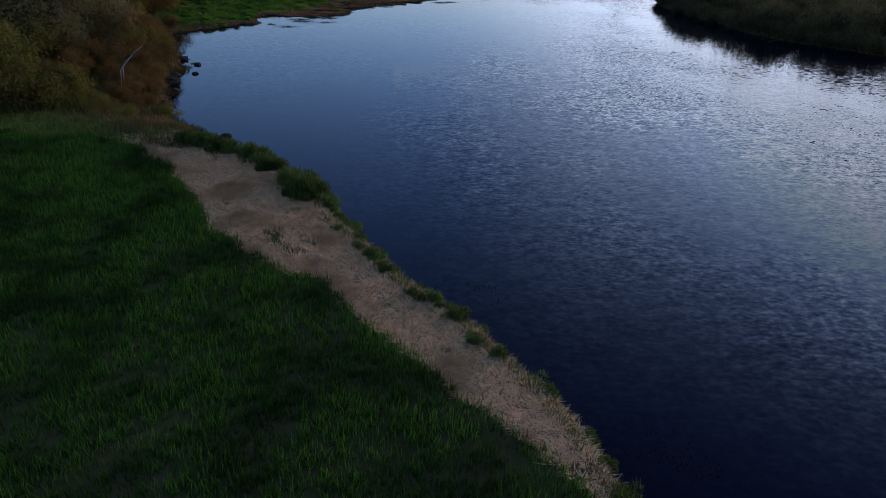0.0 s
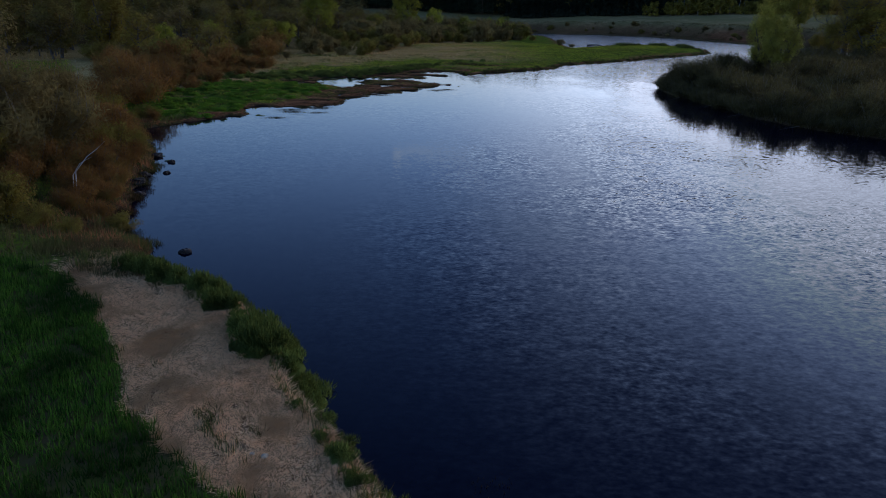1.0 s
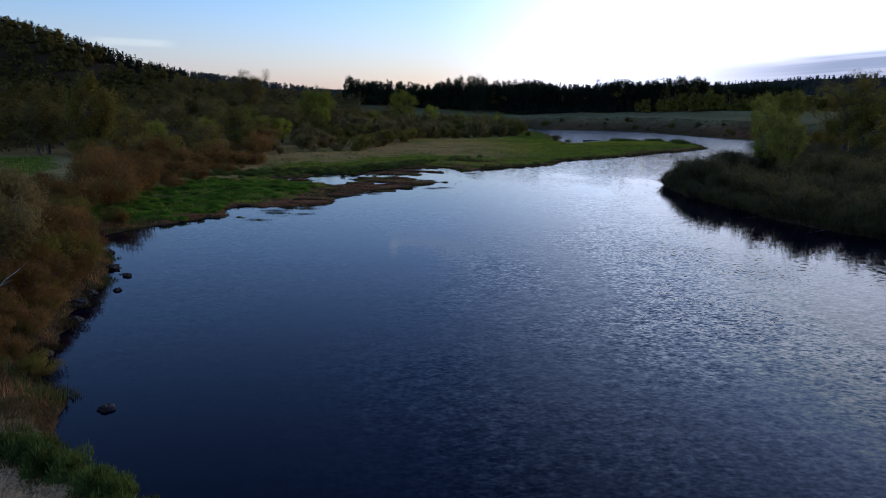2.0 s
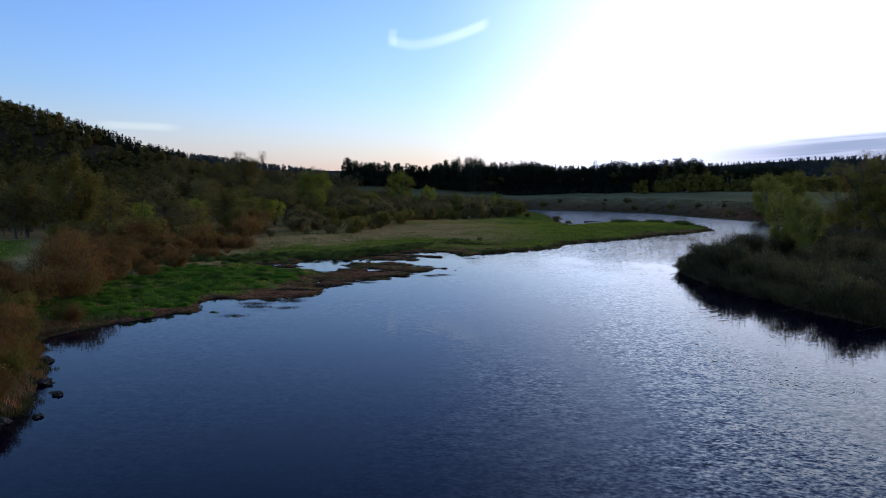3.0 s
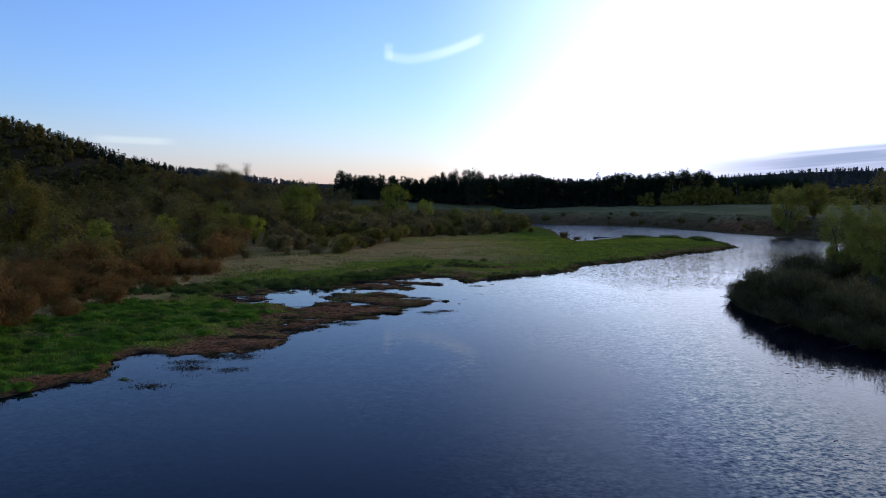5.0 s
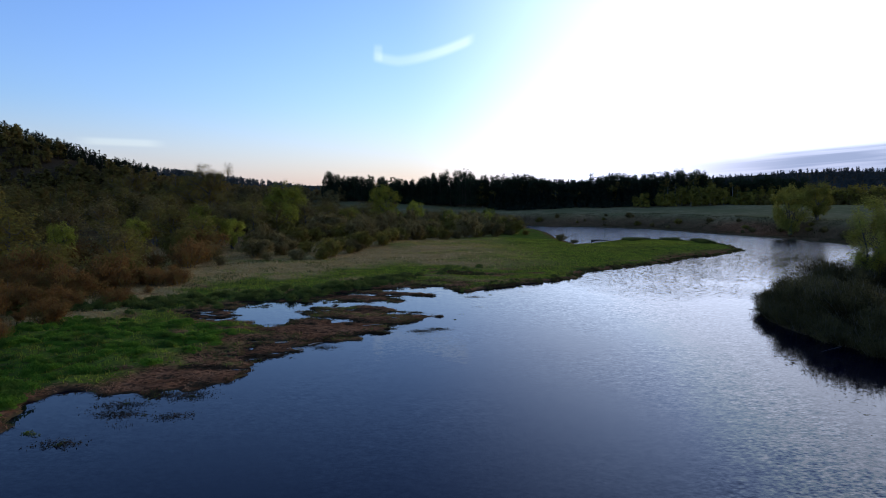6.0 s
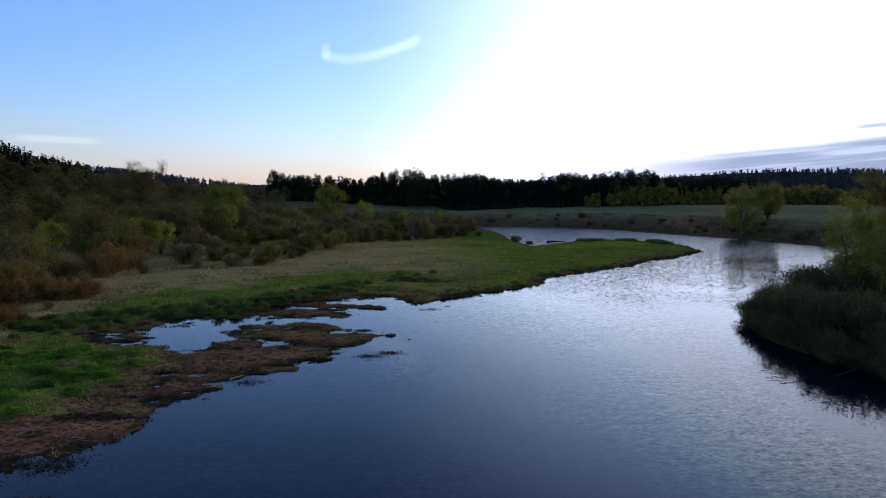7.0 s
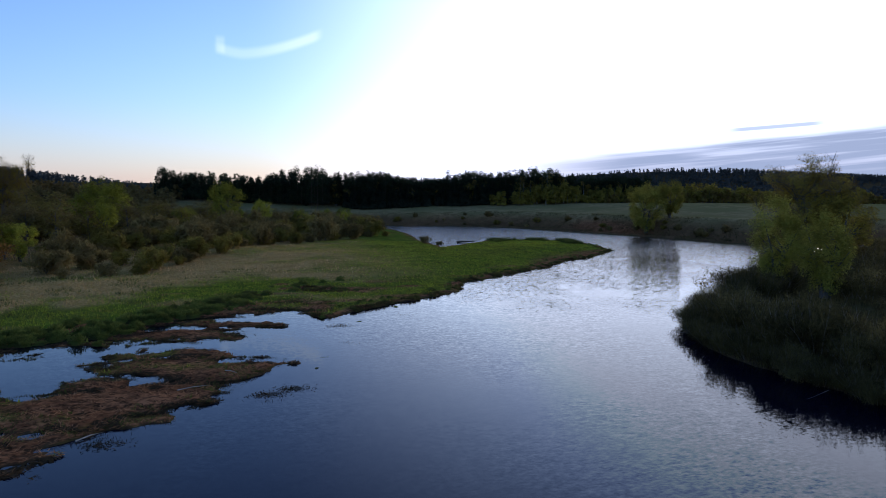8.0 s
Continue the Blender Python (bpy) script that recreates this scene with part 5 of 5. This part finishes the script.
def clod(x, y, size, seed):
    """A ragged lump of wet earth and roots."""
    bm = bmesh.new()
    bmesh.ops.create_icosphere(bm, subdivisions=3, radius=size)
    for v in bm.verts:
        q = v.co / size
        v.co *= 1 + 0.45 * noise.noise(q * 1.6 + Vector((seed, 0, 0))) + 0.25 * noise.noise(q * 4 + Vector((0, seed, 0)))
        v.co.z *= 0.55
    me = bpy.data.meshes.new("root_clump")
    bm.to_mesh(me)
    bm.free()
    me.materials.append(M_CLOD)
    ob = new("root_clump", me)
    ob.matrix_basis = pose(x, y, max(height(x, y), -0.05) + 0.2 * size, 0, 0, seed * 50)
    return tagged(ob, "dark wet lump of earth and roots at the bank's foot", "root clump", "root clumps along the bank")


for i, (x, y, size) in enumerate([(-26.4, 66.4, 0.5), (-28.0, 70, 0.7), (-31.2, 82.3, 0.6), (-28.9, 73.4, 0.55), (-27.2, 74.7, 0.35), (-28.6, 79.6, 0.4), (-24.6, 59.6, 0.45), (-35, 89, 0.6), (-17.0, 52, 0.42)]):
    clod(x, y, size, i + 1)
stone(-5.15, 27.3, 0.13, 1)
stone(-5.6, 27.45, 0.1, 5)
growth("water_edge_undergrowth", "dark twigs and roots at the water's edge", "undergrowth", M_DARK, 70, 60000, (42, 110, 92, 200), lambda x, y, h, z, r: (z["sr"] > -0.4) & (z["sr"] < 3.5), 4, 0.9, 0.08, 0.8)
growth("shore_sedge", "ragged dark sedge along the wet shore", "sedge", M_SHORE, 71, 150000, (-46, 14, 100, 206), lambda x, y, h, z, r: (z["sl"] > -0.5) & (z["sl"] < 1.1) & (z["w_flat"] > 0.4) & (value_noise(x, y, 3.5, 81) + 0.5 * value_noise(x, y, 1.2, 82) > 0.15), 4, 0.2, 0.06, 0.9, False, -0.12)
growth("mud_sedge", "patches of short green sedge on the mud", "sedge", M_SEDGE, 72, 40000, (-44, 8, 108, 206), lambda x, y, h, z, r: (z["w_mud"] > 0.4) & (value_noise(x, y, 5, 83) + 0.5 * value_noise(x, y, 1.6, 84) > 0.25), 4, 0.26, 0.05, 0.7, False, 0.0)
growth("shore_sedge", "ragged dark sedge along the grassy point", "sedge", M_SHORE, 73, 320000, (4, 112, 180, 300), lambda x, y, h, z, r: (z["sl"] > -0.5) & (z["sl"] < 1.3) & (value_noise(x, y, 3.5, 81) + 0.5 * value_noise(x, y, 1.2, 82) > -0.05), 4, 0.45, 0.09, 0.7, False, -0.12)
growth("meadow_sedge", "darker sedge patches in the green meadow", "sedge", M_SEDGE, 74, 60000, (-62, 112, 104, 320), lambda x, y, h, z, r: (z["sl"] > 0.6) & (z["sl"] < 30) & (z["w_flat"] > 0.5) & (z["w_mud"] < 0.5) & (z["mud"] < 0.45) & (value_noise(x, y * 1.7, 7, 85) + 0.6 * value_noise(x, y, 2, 86) > 0.3), 3, 0.5, 0.1, 0.55)
growth("dead_reed", "pale dead reed stalks along the shrubs", "reed", M_STRAW, 75, 9000, (-62, 30, 140, 345), lambda x, y, h, z, r: (z["sl"] > 18) & (z["w_flat"] > 0.5) & (value_noise(x, y, 9, 87) > 0.35) & (r < 0.6), 3, 0.7, 0.05, 0.35)
for x0, y0, x1, y1 in [(-9, 152.5, -6.6, 153.8), (-14, 141.5, -12.6, 143), (-5.5, 158, -4.4, 157.2)]:
    z0, z1 = max(height(x0, y0), 0.02), max(height(x1, y1), 0.02)
    stick("driftwood", "pale driftwood stick lying on the mud", [(x0, y0, z0 + 0.07), ((x0 + x1) / 2, (y0 + y1) / 2 + 0.1, (z0 + z1) / 2 + 0.12), (x1, y1, z1 + 0.08)], 0.06, M_PALE)
for x0, y0, dx in [(46.6, 118, -1.9), (45.2, 128, -1.5), (50, 106.5, -2.0), (43.4, 139, -1.2)]:
    stick("driftwood", "grey dead branch caught at the water's edge", [(x0 + 1.2, y0, 0.7), (x0 + 0.6 * dx, y0 - 0.4, 0.35), (x0 + dx, y0 - 0.2, 0.12)], 0.035, M_BARK)


def weed_and_duck_beds():
    """Thin water weed that breaks the surface near the bank; the first two beds stand in for ducks."""
    rng = np.random.default_rng(76)
    beds = [(-1.5, 150.2, 0.6, 130), (0.6, 151.6, 0.6, 130), (-1.2, 148.4, 0.5, 70), (-12.2, 140.5, 0.6, 90), (-12.4, 142.4, 0.5, 60), (7.6, 17.6, 0.7, 120), (8.4, 17.2, 0.6, 90), (9.2, 16.8, 0.5, 60), (2.3, 28.6, 0.35, 60), (3.0, 27.4, 0.5, 40),
            (-20.7, 122.2, 0.9, 240), (-23.9, 117.2, 0.7, 160), (-22.4, 114.7, 0.4, 50), (0.7, 161.7, 0.5, 70), (7.5, 169.5, 0.5, 60), (16.8, 187.3, 0.5, 60), (7.1, 180.4, 0.7, 90),
            (-12, 141.4, 0.6, 80), (-19.8, 116.7, 0.6, 90), (-24.8, 119.5, 0.8, 160), (-25, 111, 0.6, 90)]
    mats = [b for b in beds if b[1] > 105 and b[3] > 85]
    pieces = []
    for some, flat, z in ((beds, False, -0.06), (mats, True, 0.02), (mats, True, 0.05)):
        x = np.concatenate([rng.normal(b[0], 1.3 * b[2], b[3]) for b in some])
        y = np.concatenate([rng.normal(b[1], 0.8 * b[2], b[3]) for b in some])
        pieces.append(blades(rng, x, y, np.full(len(x), z), 0.26 if flat else 0.2, 0.09 if flat else 0.05, 1.1, flat))
    v, f = joined(pieces)
    return tagged(new("water_weed", mesh_of("water_weed", v, f, M_SOAK)), "thin dark water weed in the shallows, two clumps in place of ducks", "weed", kind="stuff")


weed_and_duck_beds()
growth("pool_litter", "dark soaked plant litter along the pools in the mud", "litter", M_SOAK, 81, 160000, (-44, 8, 118, 206), lambda x, y, h, z, r: (z["w_mud"] > 0.3) & (h < 0.12) & (value_noise(x, y * 1.6, 2.6, 95) + 0.5 * value_noise(x, y, 0.9, 96) > 0.12), 3, 0.34, 0.12, 1.2, True, -0.16)
growth("tall_reed", "grey-green reeds at the back of the grassy point", "reed", M_SEDGE, 82, 9000, (82, 114, 326, 354), lambda x, y, h, z, r: (z["sl"] > 0.3) & (z["sl"] < 9) & (value_noise(x, y, 6, 98) > -0.3), 4, 1.3, 0.08, 0.3)
stick("driftwood_log", "dark waterlogged tree trunk at the water's edge", [(66.5, 342.5, 0.35), (70, 343.5, 0.55), (74, 344.2, 0.4)], 0.45, M_CLOD)
